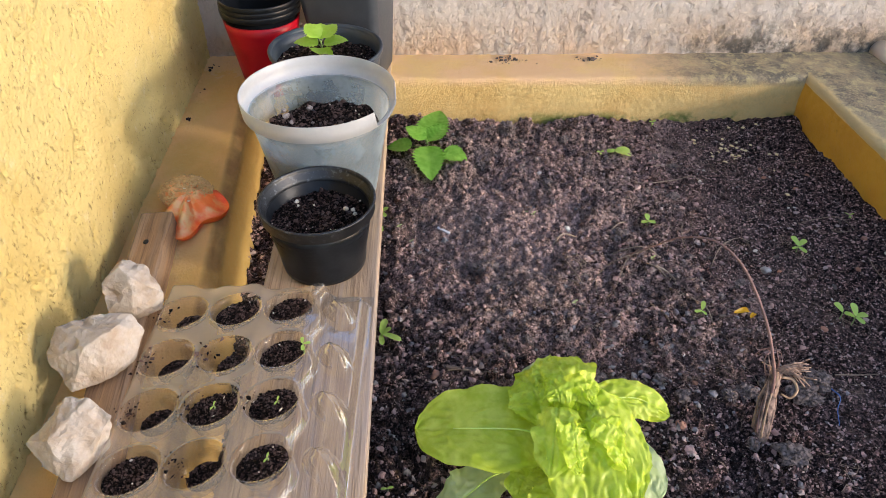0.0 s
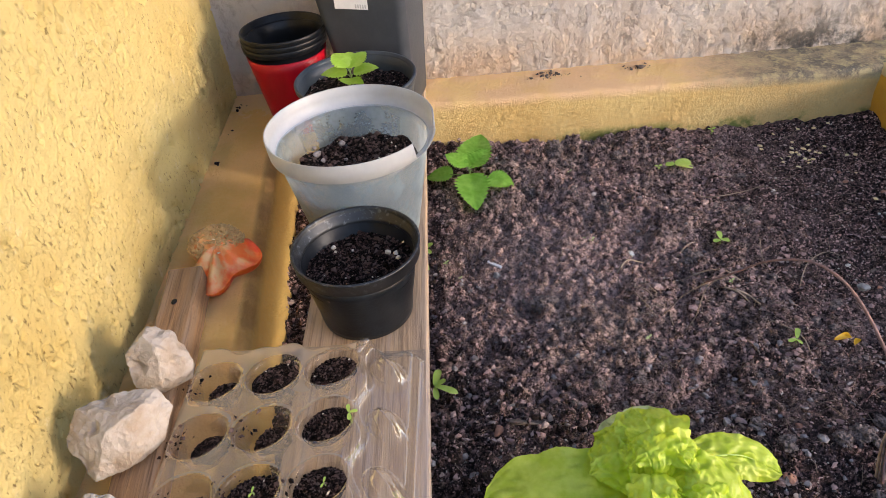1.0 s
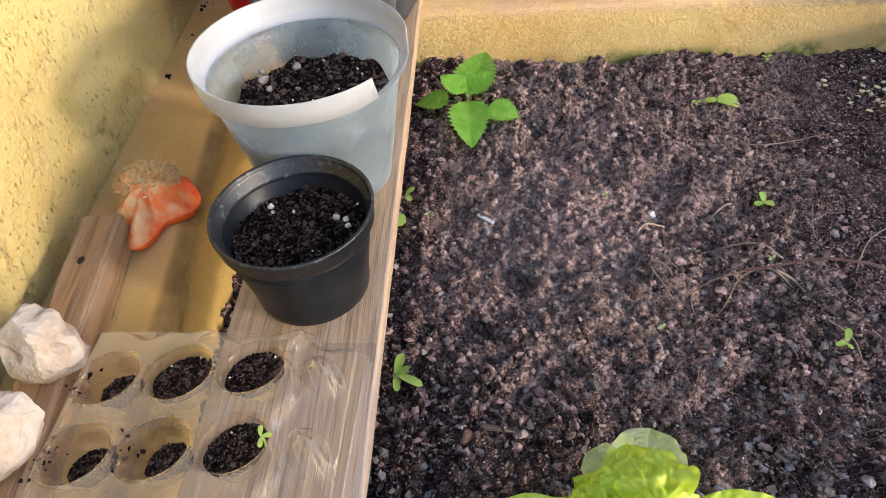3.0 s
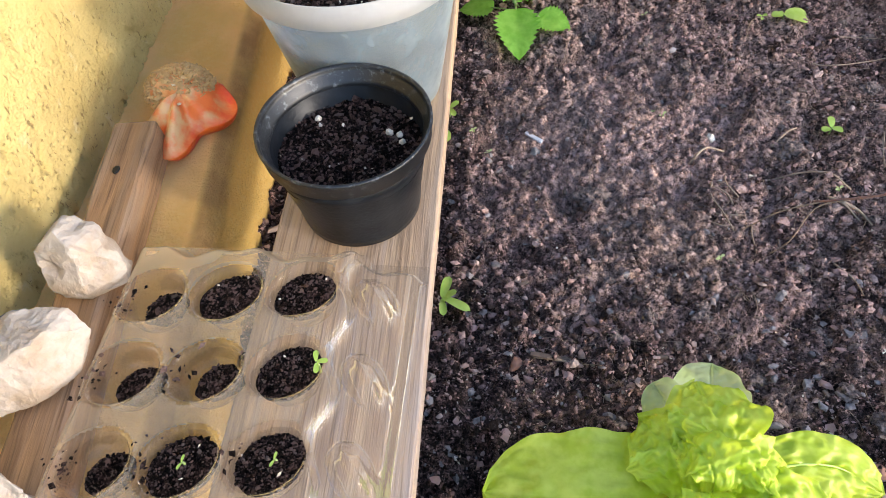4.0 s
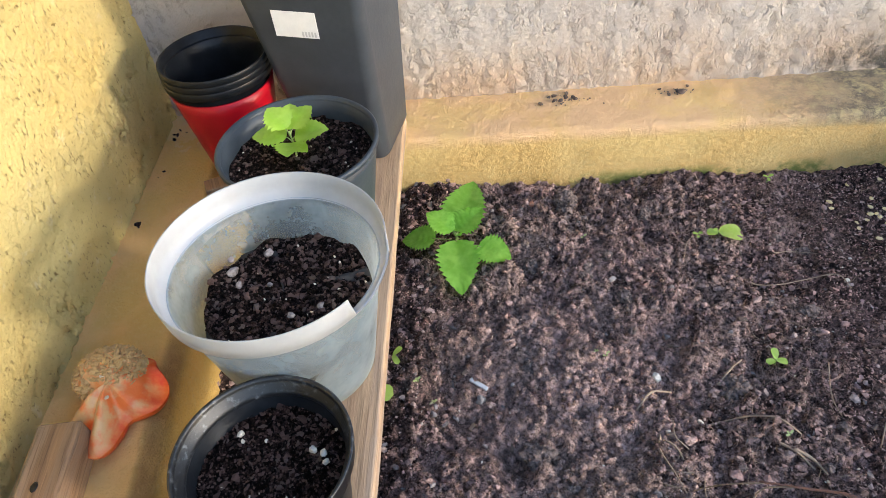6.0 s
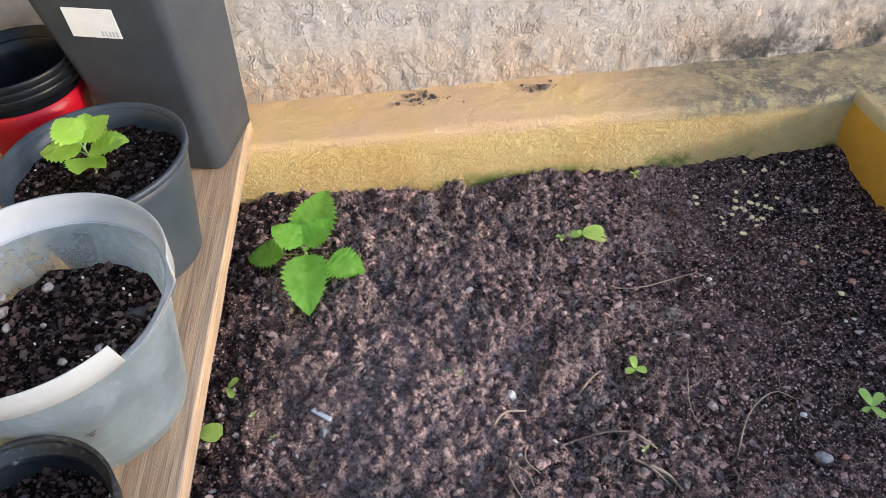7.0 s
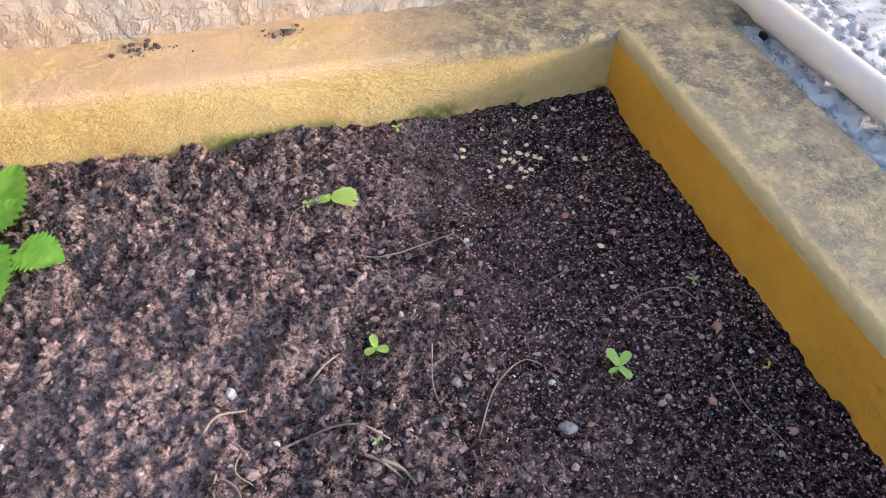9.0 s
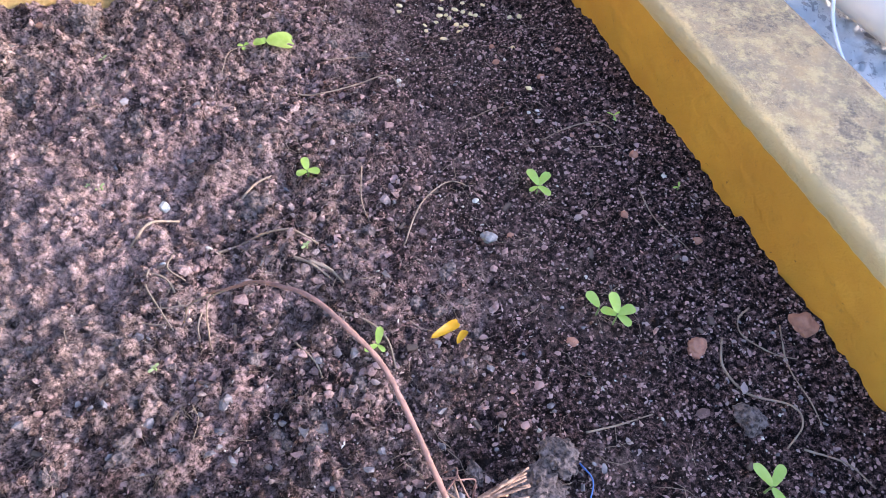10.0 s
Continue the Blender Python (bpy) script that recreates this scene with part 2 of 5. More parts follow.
def soil_mat(name, dry=False, loose=False, gain=1.0):
    """Dark potting soil, lighter and browner where it has dried; the base is painted darker than loose crumbs, as shade
    between them.
    """
    n = Nodes(name)
    isl = n.node("ShaderNodeNewGeometry").outputs["Random Per Island"]
    mid = (0.46 * gain, 0.28 * gain, 0.245 * gain) if loose else (0.29 * gain, 0.170 * gain, 0.148 * gain)
    # near-black noise stands in for self-shadow in crevices the mesh can't resolve
    c = n.mix(n.ramp(n.noise(230, 6, 0.8), 0.455, 0.66), (0.0048 * gain, 0.0028 * gain, 0.0025 * gain), mid)
    if loose:
        c = n.mix(n.ramp(isl, 0.56, 0.80), c, (0.60 * gain, 0.385 * gain, 0.335 * gain))
        c = n.mix(n.ramp(isl, 0.88, 0.96), c, (0.58 * gain, 0.44 * gain, 0.385 * gain))
        c = n.mix(n.ramp(isl, 0.38, 0.18, 0, 0.9), c, (0.008 * gain, 0.0055 * gain, 0.005 * gain))
    c = n.mix(n.ramp(n.noise(620, 3, 0.6), 0.64, 0.70, 0, 0.6), c, (0.52 * gain, 0.39 * gain, 0.35 * gain))
    if dry:
        wave = n.math("MULTIPLY", n.math("SUBTRACT", n.noise(11, 5, 0.7), 0.5), 0.55)
        x, y = n.math("ADD", n.axis(0), wave), n.math("SUBTRACT", n.axis(1), wave)
        m = n.math("MULTIPLY", n.ramp(x, 0.12, 0.50, 1, 0.0), n.ramp(y, 0.40, 0.60, 0.10, 1))
        m = n.math("MULTIPLY", m, n.ramp(x, -0.10, 0.05, 0.12, 1))
        m = n.math("MULTIPLY", m, n.ramp(n.noise(30, 5, 0.75), 0.38, 0.56, 0.14, 1))
        spot = n.node("ShaderNodeVectorMath")
        spot.operation = "DISTANCE"
        n.put(spot.inputs[0], n.co)
        spot.inputs[1].default_value = (0.075, 0.715, -0.03)
        crust = n.ramp(n.math("ADD", spot.outputs["Value"], n.math("MULTIPLY", wave, 0.45)), 0.03, 0.16, 0.9, 0)
        m = n.math("MAXIMUM", m, n.math("MULTIPLY", crust, n.ramp(n.noise(60, 5, 0.75), 0.30, 0.46)))
        if loose:
            m = n.math("MULTIPLY", m, n.ramp(isl, 0.14, 0.30, 0.25, 1))
        pale = n.mix(n.ramp(n.noise(9, 4, 0.6), 0.4, 0.62), (0.70, 0.475, 0.405), (0.72, 0.505, 0.40)) if loose else n.mix(n.ramp(n.noise(9, 4, 0.6), 0.4, 0.62), (0.70, 0.465, 0.405), (0.72, 0.495, 0.395))
        c = n.mix(m, c, n.mix(n.ramp(n.noise(210, 6, 0.85), 0.40, 0.62), (0.115, 0.072, 0.060) if loose else (0.034, 0.020, 0.017), pale))
        c = n.mix(n.math("MULTIPLY", crust, n.ramp(n.noise(260, 5, 0.8), 0.42, 0.60, 0.05, 0.50)), c, (0.72, 0.50, 0.42))
    n.bump(n.noise(620, 5, 0.8), 0.0026, 1.0)
    n.bsdf.inputs["Specular IOR Level"].default_value = 0.06
    return n.finish(c, 0.64)


def plain(name, a, b, scale=40, rough=0.6, bump=0.0003, lo=0.35, hi=0.68, **more):
    n = Nodes(name)
    c = n.mix(n.ramp(n.noise(scale, 5, 0.65), lo, hi), a, b)
    if bump:
        n.bump(n.noise(scale * 6, 4), bump, 0.7)
    return n.finish(c, rough, **more)


def leaf_mat(name, a, b, vein=(0.5, 0.6, 0.2)):
    """Thin leaf that lets light through."""
    n = Nodes(name)
    c = n.mix(n.ramp(n.noise(60, 4, 0.6), 0.35, 0.68), a, b)
    n.bump(n.noise(260, 4, 0.6), 0.0006, 0.6)
    n.finish(c, 0.38)
    tr = n.node("ShaderNodeBsdfTranslucent", Color=c)
    mx = n.node("ShaderNodeMixShader", Fac=0.5)
    n.put(mx.inputs[1], n.bsdf.outputs[0])
    n.put(mx.inputs[2], tr.outputs[0])
    n.put(n.out.inputs["Surface"], mx.outputs[0])
    return n.mat


def clear_plastic(name, tint, haze, haze_color, rough=0.08, shine=1.0, misted=1.06):
    """Thin clear sheet: lets light straight through, shines by Fresnel and has a little haze, or patches of mist."""
    n = Nodes(name)
    tr = n.node("ShaderNodeBsdfTransparent", Color=tint)
    n.finish(n.mix(n.ramp(n.noise(30, 4), 0.35, 0.7), haze_color, tuple(0.93 * v for v in haze_color)), 0.5)
    gl = n.node("ShaderNodeBsdfGlossy", Color=(1, 1, 1), Roughness=rough)
    m1 = n.node("ShaderNodeMixShader")
    n.put(m1.inputs[0], n.ramp(n.noise(26, 4, 0.7), 0.3, 0.7, haze * (0.94 if misted < 1.5 else 0.75), haze * misted))
    n.put(m1.inputs[1], tr.outputs[0])
    n.put(m1.inputs[2], n.bsdf.outputs[0])
    if misted > 1.5:
        glow = n.node("ShaderNodeBsdfTranslucent", Color=tuple(min(1.0, 1.35 * v) for v in haze_color))
        both = n.node("ShaderNodeMixShader", Fac=0.6)
        n.put(both.inputs[1], n.bsdf.outputs[0])
        n.put(both.inputs[2], glow.outputs[0])
        n.put(m1.inputs[2], both.outputs[0])
    fr = n.node("ShaderNodeFresnel", IOR=1.45)
    b = n.node("ShaderNodeBump", Height=n.noise(140, 3), Distance=0.0005, Strength=0.6)
    n.put(gl.inputs["Normal"], b.outputs[0])
    m2 = n.node("ShaderNodeMixShader")
    n.put(m2.inputs[0], n.math("MULTIPLY", fr.outputs[0], shine))
    n.put(m2.inputs[1], m1.outputs[0])
    n.put(m2.inputs[2], gl.outputs[0])
    n.put(n.out.inputs["Surface"], m2.outputs[0])
    return n.mat


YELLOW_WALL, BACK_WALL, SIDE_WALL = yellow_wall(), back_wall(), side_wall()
LEDGE_BACK, LEDGE_LEFT, LEDGE_RIGHT, OCHRE = ledge_paint(fade=(0.26, 0.46)), ledge_paint(edge=True), ledge_paint(dirty=1.0), ochre_face()
PLANK = wood("weathered_plank", (0.48, 0.335, 0.20), (0.33, 0.215, 0.13), (0.36, 0.285, 0.235))
BOARD = wood("brown_board", (0.31, 0.185, 0.095), (0.17, 0.095, 0.05), (0.27, 0.19, 0.13))
SOIL, CRUMB, POT_SOIL = soil_mat("bed_soil", True), soil_mat("loose_bed_soil", True, True), soil_mat("pot_soil", gain=0.26)
POT_CRUMB = soil_mat("pot_crumb", False, True, 0.24)
PACKED = plain("packed_soil", (0.022, 0.019, 0.018), (0.050, 0.044, 0.042), 90, 0.9)
BLACK = plain("black_plastic", (0.005, 0.006, 0.008), (0.010, 0.012, 0.015), 60, 0.34, Specular_IOR_Level=0.22)
DARK_GREY = plain("dark_grey_plastic", (0.036, 0.042, 0.052), (0.045, 0.052, 0.062), 40, 0.45, Specular_IOR_Level=0.35)
GREY = plain("grey_plastic", (0.034, 0.044, 0.056), (0.044, 0.055, 0.068), 40, 0.45, Specular_IOR_Level=0.35)
PALE_GREY = plain("pale_grey_print", (0.52, 0.52, 0.53), (0.46, 0.46, 0.47), 60, 0.5)
BLACK_RIM = plain("dusty_black_plastic", (0.008, 0.009, 0.011), (0.10, 0.11, 0.12), 190, 0.34, lo=0.54, hi=0.74)
RED = plain("red_plastic", (0.36, 0.003, 0.012), (0.32, 0.003, 0.011), 30, 0.38, Specular_IOR_Level=0.3)
WHITE_PAPER = plain("white_label", (0.78, 0.78, 0.78), (0.72, 0.72, 0.72), 60, 0.5)
PIPE = plain("ivory_plastic", (0.70, 0.61, 0.50), (0.64, 0.54, 0.43), 12, 0.4)
STONE = plain("pale_stone", (0.36, 0.325, 0.285), (0.27, 0.205, 0.145), 30, 0.75, 0.0012)
LETTUCE = leaf_mat("lettuce_leaf", (0.55, 0.68, 0.035), (0.72, 0.82, 0.11))
LETTUCE_PALE = leaf_mat("lettuce_leaf_underside", (0.62, 0.72, 0.28), (0.68, 0.76, 0.40))
MIDRIB = plain("lettuce_rib", (0.66, 0.80, 0.20), (0.60, 0.76, 0.14), 60, 0.4)
NETTLE = leaf_mat("nettle_leaf", (0.24, 0.56, 0.05), (0.34, 0.66, 0.09))
YOUNG_NETTLE = leaf_mat("young_nettle_leaf", (0.38, 0.62, 0.06), (0.48, 0.70, 0.11))
SEEDLING = leaf_mat("seedling_leaf", (0.50, 0.72, 0.12), (0.60, 0.78, 0.20))
STEM = plain("green_stem", (0.22, 0.32, 0.08), (0.30, 0.36, 0.14), 80, 0.5)
ROOT = plain("dry_root", (0.34, 0.25, 0.17), (0.22, 0.15, 0.10), 90, 0.8)
PEAT = plain("peat_fibre", (0.38, 0.28, 0.225), (0.12, 0.082, 0.066), 160, 0.85, 0)
WOODY = plain("woody_stem", (0.28, 0.15, 0.12), (0.16, 0.085, 0.068), 120, 0.75, 0.0006)
STRAW = plain("straw_bark", (0.54, 0.35, 0.20), (0.34, 0.19, 0.10), 120, 0.7, 0.0006)
FIBRE = plain("torn_wood_fibre", (0.40, 0.25, 0.17), (0.085, 0.048, 0.034), 140, 0.8, 0.0006)
YELLOW_LEAF = leaf_mat("yellow_leaf", (0.75, 0.45, 0.01), (0.70, 0.38, 0.01))
PERLITE = plain("perlite", (0.70, 0.64, 0.54), (0.56, 0.48, 0.36), 200, 0.85, 0.0005)
PEBBLE = plain("grey_pebble", (0.30, 0.275, 0.25), (0.17, 0.15, 0.135), 120, 0.7, 0.0004)
GRIT = plain("grey_grit", (0.29, 0.25, 0.235), (0.09, 0.072, 0.066), 120, 0.75, 0.0004)
CLAY = plain("clay_crumb", (0.42, 0.20, 0.12), (0.30, 0.14, 0.09), 150, 0.85, 0.0006)
CLOD = plain("dry_clod", (0.27, 0.20, 0.17), (0.035, 0.025, 0.022), 320, 0.9, 0.0025)
BARK = plain("bark", (0.11, 0.075, 0.055), (0.06, 0.042, 0.034), 90, 0.85, 0.0008)
def pepper_flesh():
    """Red skin round the rim, pale orange inner flesh higher up."""
    n = Nodes("pepper_flesh")
    skin = n.mix(n.ramp(n.noise(60, 4), 0.35, 0.68), (0.66, 0.035, 0.006), (0.74, 0.13, 0.012))
    inner = n.mix(n.ramp(n.noise(70, 4, 0.5), 0.40, 0.62), (0.72, 0.17, 0.035), (0.64, 0.40, 0.19))
    z = n.math("ADD", n.axis(2), n.math("MULTIPLY", n.math("SUBTRACT", n.noise(60, 3), 0.5), 0.016))
    n.bump(n.noise(260, 4), 0.0008, 0.7)
    return n.finish(n.mix(n.ramp(z, 0.009, 0.021), skin, inner), 0.38)


PEPPER = pepper_flesh()
PITH = plain("pepper_pith", (0.66, 0.38, 0.17), (0.62, 0.20, 0.05), 60, 0.4, 0.0008)
SEED = plain("pepper_seed", (0.52, 0.35, 0.15), (0.40, 0.24, 0.09), 200, 0.55)
TRAY = clear_plastic("clear_tray_plastic", (0.93, 0.91, 0.88), 0.08, (0.50, 0.39, 0.27), 0.14, 0.24)
TRAY_SHEET = clear_plastic("hazy_tray_plastic", (0.93, 0.90, 0.86), 0.34, (0.50, 0.40, 0.28), 0.30, 0.07)
TRAY_GLOSS = clear_plastic("glossy_tray_plastic", (0.95, 0.94, 0.92), 0.08, (0.56, 0.50, 0.44), 0.11, 0.30)
MILKY = clear_plastic("milky_plastic", (0.92, 0.95, 0.97), 0.26, (0.50, 0.60, 0.67), 0.35, 0.25, 1.51)
MILKY_RIM = clear_plastic("milky_rim_plastic", (0.86, 0.90, 0.92), 0.62, (0.51, 0.52, 0.53), 0.35, 0.3)
CREAM_SEED = plain("cream_seed", (0.84, 0.68, 0.36), (0.78, 0.58, 0.26), 120, 0.55)
TWINE = plain("blue_twine", (0.06, 0.13, 0.36), (0.10, 0.2, 0.45), 80, 0.6)

# ---- structure ----
TOP = 0.042            # ledge tops
PLANK_TOP = 0.060


def left_x(y):
    return -0.372 + 0.058 * (1.05 - y)


def back_y(x):
    return 1.079 + 0.022 * (x + 0.09)


def right_x(y):
    return 0.668 - 0.065 * (y - 1.0)


def inner_right(y):
    return 0.557 - 0.085 * (y - 1.0)


def inner_left(y):
    return -0.270 + 0.118 * (0.81 - y)


def relief_wall(name, label, material, place, us, vs, height, thick, out):
    """A wall whose rough coat is a fine lattice in front of a plain slab. place(u) gives the plan point."""
    U, V = np.meshgrid(us, vs, indexing="ij")
    P = np.array([place(u) for u in us])
    d = height(U, V)
    verts = np.stack([P[:, 0][:, None] + out[0] * d, P[:, 1][:, None] + out[1] * d, V], -1).reshape(-1, 3)
    n, m = len(us), len(vs)
    faces = grid_faces(n, m)
    verts = verts.tolist()
    ring = [i * m for i in range(n)] + [(n - 1) * m + j for j in range(1, m)] + [i * m + m - 1 for i in range(n - 2, -1, -1)] + [j for j in range(m - 2, 0, -1)]
    k0 = len(verts)
    for r in ring:
        x, y, z = verts[r]
        verts.append((x - out[0] * thick, y - out[1] * thick, z))
    L = len(ring)
    for i in range(L):
        faces.append((ring[i], ring[(i + 1) % L], k0 + (i + 1) % L, k0 + i))
    faces.append(tuple(range(k0, k0 + L)))
    return tagged(new(name, mesh_of(name, verts, faces, material)), label, "wall", kind="structure")


def pitted(U, V):
    n = fbm(U, V * 0.6, 0.0070, 3, 3) + 0.35 * fbm(U, V, 0.06, 8, 2)
    return -0.0052 * smooth(-0.30, -0.46, n) + 0.0005 * fbm(U, V, 0.04, 5, 2) + 0.0007 * fbm(U, V, 0.0055, 12, 2)


def dashed(U, V):
    """Trowelled plates of render, rougher towards the foot."""
    n = fbm(U + 0.006 * fbm(U, V, 0.012, 2, 2), V * 0.70, 0.0125, 21, 2)
    rough = smooth(0.16, 0.05, V)
    return 0.0011 * smooth(-0.25, 0.25, n) + (0.0005 + 0.0016 * rough) * fbm(U, V, 0.0058, 33, 2) + 0.0010 * fbm(U, V, 0.02, 35, 2)


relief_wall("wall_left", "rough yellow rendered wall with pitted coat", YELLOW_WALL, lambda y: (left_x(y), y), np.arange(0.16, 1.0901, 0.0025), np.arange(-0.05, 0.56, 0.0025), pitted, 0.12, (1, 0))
relief_wall("wall_back", "rough pale pinkish rendered wall stained near its foot", BACK_WALL, lambda x: (x, back_y(x)), np.concatenate([np.arange(-0.40, 0.80, 0.0026), np.arange(0.80, 1.25, 0.03)]), np.arange(-0.05, 0.56, 0.0026), dashed, 0.12, (0, -1))



def slab():
    """The rough white top of the thick wall beyond the bed."""
    us, vs = np.concatenate([np.arange(-0.01, 0.16, 0.0032), np.arange(0.16, 0.60, 0.02)]), np.arange(0.30, 1.085, 0.0032)
    U, V = np.meshgrid(us, vs, indexing="ij")
    n = fbm(U, V, 0.0100, 21, 3)
    Z = 0.0312 - 0.0055 * smooth(0.05, -0.22, n) + 0.0008 * fbm(U, V, 0.0065, 30, 2)
    verts = np.stack([0.668 - 0.065 * (V - 1.0) + U, V, Z], -1)
    n_, m = U.shape
    base = verts.copy()
    base[..., 2] = -0.42
    allv = np.concatenate([verts.reshape(-1, 3), base[:, [0, -1]].reshape(-1, 3)])
    faces = grid_faces(n_, m)
    k = n_ * m
    for i in range(n_ - 1):
        faces += [(i * m, (i + 1) * m, k + 2 * i + 2, k + 2 * i), (i * m + m - 1, k + 2 * i + 1, k + 2 * i + 3, (i + 1) * m + m - 1)]
    faces += [tuple((n_ - 1) * m + j for j in range(m)) + (k + 2 * n_ - 1, k + 2 * n_ - 2), tuple(range(m - 1, -1, -1)) + (k, k + 1)]
    return tagged(new("slab_right", mesh_of("slab_right", allv, faces, SIDE_WALL)), "rough white rendered wall top beyond the ledge", "wall", kind="structure")


slab()


def ledge(name, label, material, inner, outer, z0=-0.30, face=None, slope=0.0):
    """A masonry kerb between two plan lines (lists of points) with a worn inner edge and a sandy painted coat."""
    prof = [(-slope * 1.3, -0.045), (-slope * 0.75, 0.0), (0.001 - slope * 0.3, TOP - 0.010), (0.0022, TOP - 0.0045), (0.0055, TOP - 0.0012), (0.010, TOP), (1.0, TOP + 0.001)]
    flat = sum((ox - ix) ** 2 for (ix, iy), (ox, oy) in zip(inner, outer)) > sum((oy - iy) ** 2 for (ix, iy), (ox, oy) in zip(inner, outer))
    rows, front = [], 0
    for (ix, iy), (ox, oy) in zip(inner, outer):
        d = Vector((ox - ix, oy - iy))
        w = d.length
        d /= w
        pts = [(-slope * 1.3, z0)]
        for (a, z), (b, q) in zip(prof[:-1], prof[1:]):
            b = w + 0.01 if b == 1.0 else b
            k = 18 if z < -0.01 else 16 if z < TOP - 0.02 else 2 if b < 0.02 else 30
            pts += [(a + (b - a) * u / k, z + (q - z) * u / k) for u in range(k)]
        front = 1 + 18 + 16 + 2
        pts += [(w + 0.01, TOP + 0.001), (w + 0.01, z0)]
        rows.append([(ix + d.x * a, iy + d.y * a, z + (0.0008 if face else 0.0)) for a, z in pts])
    A = np.array(rows)
    u = A[..., 1] if flat else A[..., 0]
    v = (A[..., 0] if flat else A[..., 1]) - A[..., 2]
    h = 0.0013 * fbm(u, v, 0.034, 9, 3) + 0.0008 * fbm(u, v * 1.4, 0.0065, 14, 2) + 0.0006 * fbm(u * 0.5, v, 0.011, 17, 2)
    out = (-1 if A[0, -2, 0] > A[0, 0, 0] else 1) if flat else -1
    A[:, 1:front, 0 if flat else 1] += out * h[:, 1:front]
    A[:, front:-2, 2] += 0.8 * h[:, front:-2]
    n, m = A.shape[:2]
    me = mesh_of(name, A.reshape(-1, 3), grid_faces(n, m), material)
    if face:
        me.materials.append(face)
        for p in me.polygons:
            p.material_index = 1 if p.index % (m - 1) < front - 2 else 0
    return tagged(new(name, me), label, "ledge", kind="structure")


xs = np.linspace(-0.40, 0.72, 420)
ledge("ledge_back", "yellow painted masonry ledge greyed with damp at one end", LEDGE_BACK, [(x, 0.993 + 0.02 * (x + 0.1)) for x in xs], [(x, back_y(x)) for x in xs])
ys = np.linspace(1.022, 0.02, 380)
ledge("ledge_right", "weathered grey-topped ledge with ochre inner face", LEDGE_RIGHT, [(inner_right(y), y) for y in ys], [(right_x(y), y) for y in ys], face=OCHRE)
ledge("ledge_left", "orange-yellow painted ledge along the wall", LEDGE_LEFT, [(inner_left(y), y) for y in ys], [(left_x(y), y) for y in ys], slope=0.015)
xs = np.linspace(-0.40, 0.72, 60)
ledge("ledge_front", "plain yellow ledge closing the bed", LEDGE_LEFT, [(x, 0.10) for x in xs], [(x, 0.0) for x in xs])
ground = plain("terrace_concrete", (0.34, 0.32, 0.29), (0.26, 0.24, 0.22), 4, 0.85)
gx = np.linspace(-60, 60, 5)
G = np.array([(a, b, -0.42) for a in gx for b in gx])
tagged(new("ground", mesh_of("ground", G, grid_faces(5, 5), ground)), "plain concrete terrace round the raised bed", "ground", kind="structure")


# ---- soil of the bed ----
def soil_z(x, y):
    x, y = np.asarray(x, float), np.asarray(y, float)
    z = -0.030 + 0.008 * np.exp(-((x - 0.09) ** 2 / 0.02 + (y - 0.80) ** 2 / 0.04))
    z = z - 0.017 * np.exp(-((x - 0.45) / 0.09) ** 2 - ((y - 0.925) / 0.05) ** 2)
    z = z - 0.006 * np.exp(-((x - 0.266) ** 2 + (y - 0.738) ** 2) / 0.0009) - 0.008 * np.exp(-((x - 0.0) ** 2 + (y - 0.70) ** 2) / 0.0016)
    z = z + 0.008 * smooth(0.49, 0.55, x) * smooth(0.93, 0.99, y)
    z = z + 0.010 * smooth(0.955, 0.995, y) * fbm(x, y, 0.09, 2, 2) + 0.004 * fbm(x, y, 0.085, 40, 2)
    z = z - 0.006 * np.exp(-(((x - 0.36) / 0.11) ** 2)) * smooth(0.92, 0.99, y)
    rough = 0.45 + 0.55 * smooth(0.42, 0.16, x)
    z = z - rough * 0.0085 * smooth(0.18, 0.50, fbm(x, y, 0.042, 81, 2)) + rough * 0.004 * smooth(0.15, 0.45, fbm(x, y, 0.034, 88, 2))
    z = z + rough * (0.0080 * fbm(x, y, 0.030, 50, 3) + 0.0110 * (np.abs(fbm(x, y, 0.014, 60, 2)) - 0.2) + 0.0058 * fbm(x, y, 0.0054, 66, 2))
    return z


sx, sy = np.arange(-0.262, 0.64, 0.0019), np.arange(0.22, 1.012, 0.0019)
X, Y = np.meshgrid(sx, sy, indexing="ij")
tagged(new("soil", mesh_of("soil", np.stack([X, Y, soil_z(X, Y)], -1).reshape(-1, 3), grid_faces(len(sx), len(sy)), SOIL)), "dark crumbly potting soil filling the bed", "soil", kind="stuff")

ICO = bmesh.new()
bmesh.ops.create_icosphere(ICO, subdivisions=1, radius=1)
ICO_V, ICO_F = np.array([v.co[:] for v in ICO.verts]), [tuple(v.index for v in f.verts) for f in ICO.faces]
ICO.free()
OCT_V = np.array([(1, 0, 0), (0, 1, 0), (-1, 0, 0), (0, -1, 0), (0, 0, 1), (0, 0, -1)], float)
OCT_F = [(0, 1, 4), (1, 2, 4), (2, 3, 4), (3, 0, 4), (1, 0, 5), (2, 1, 5), (3, 2, 5), (0, 3, 5)]


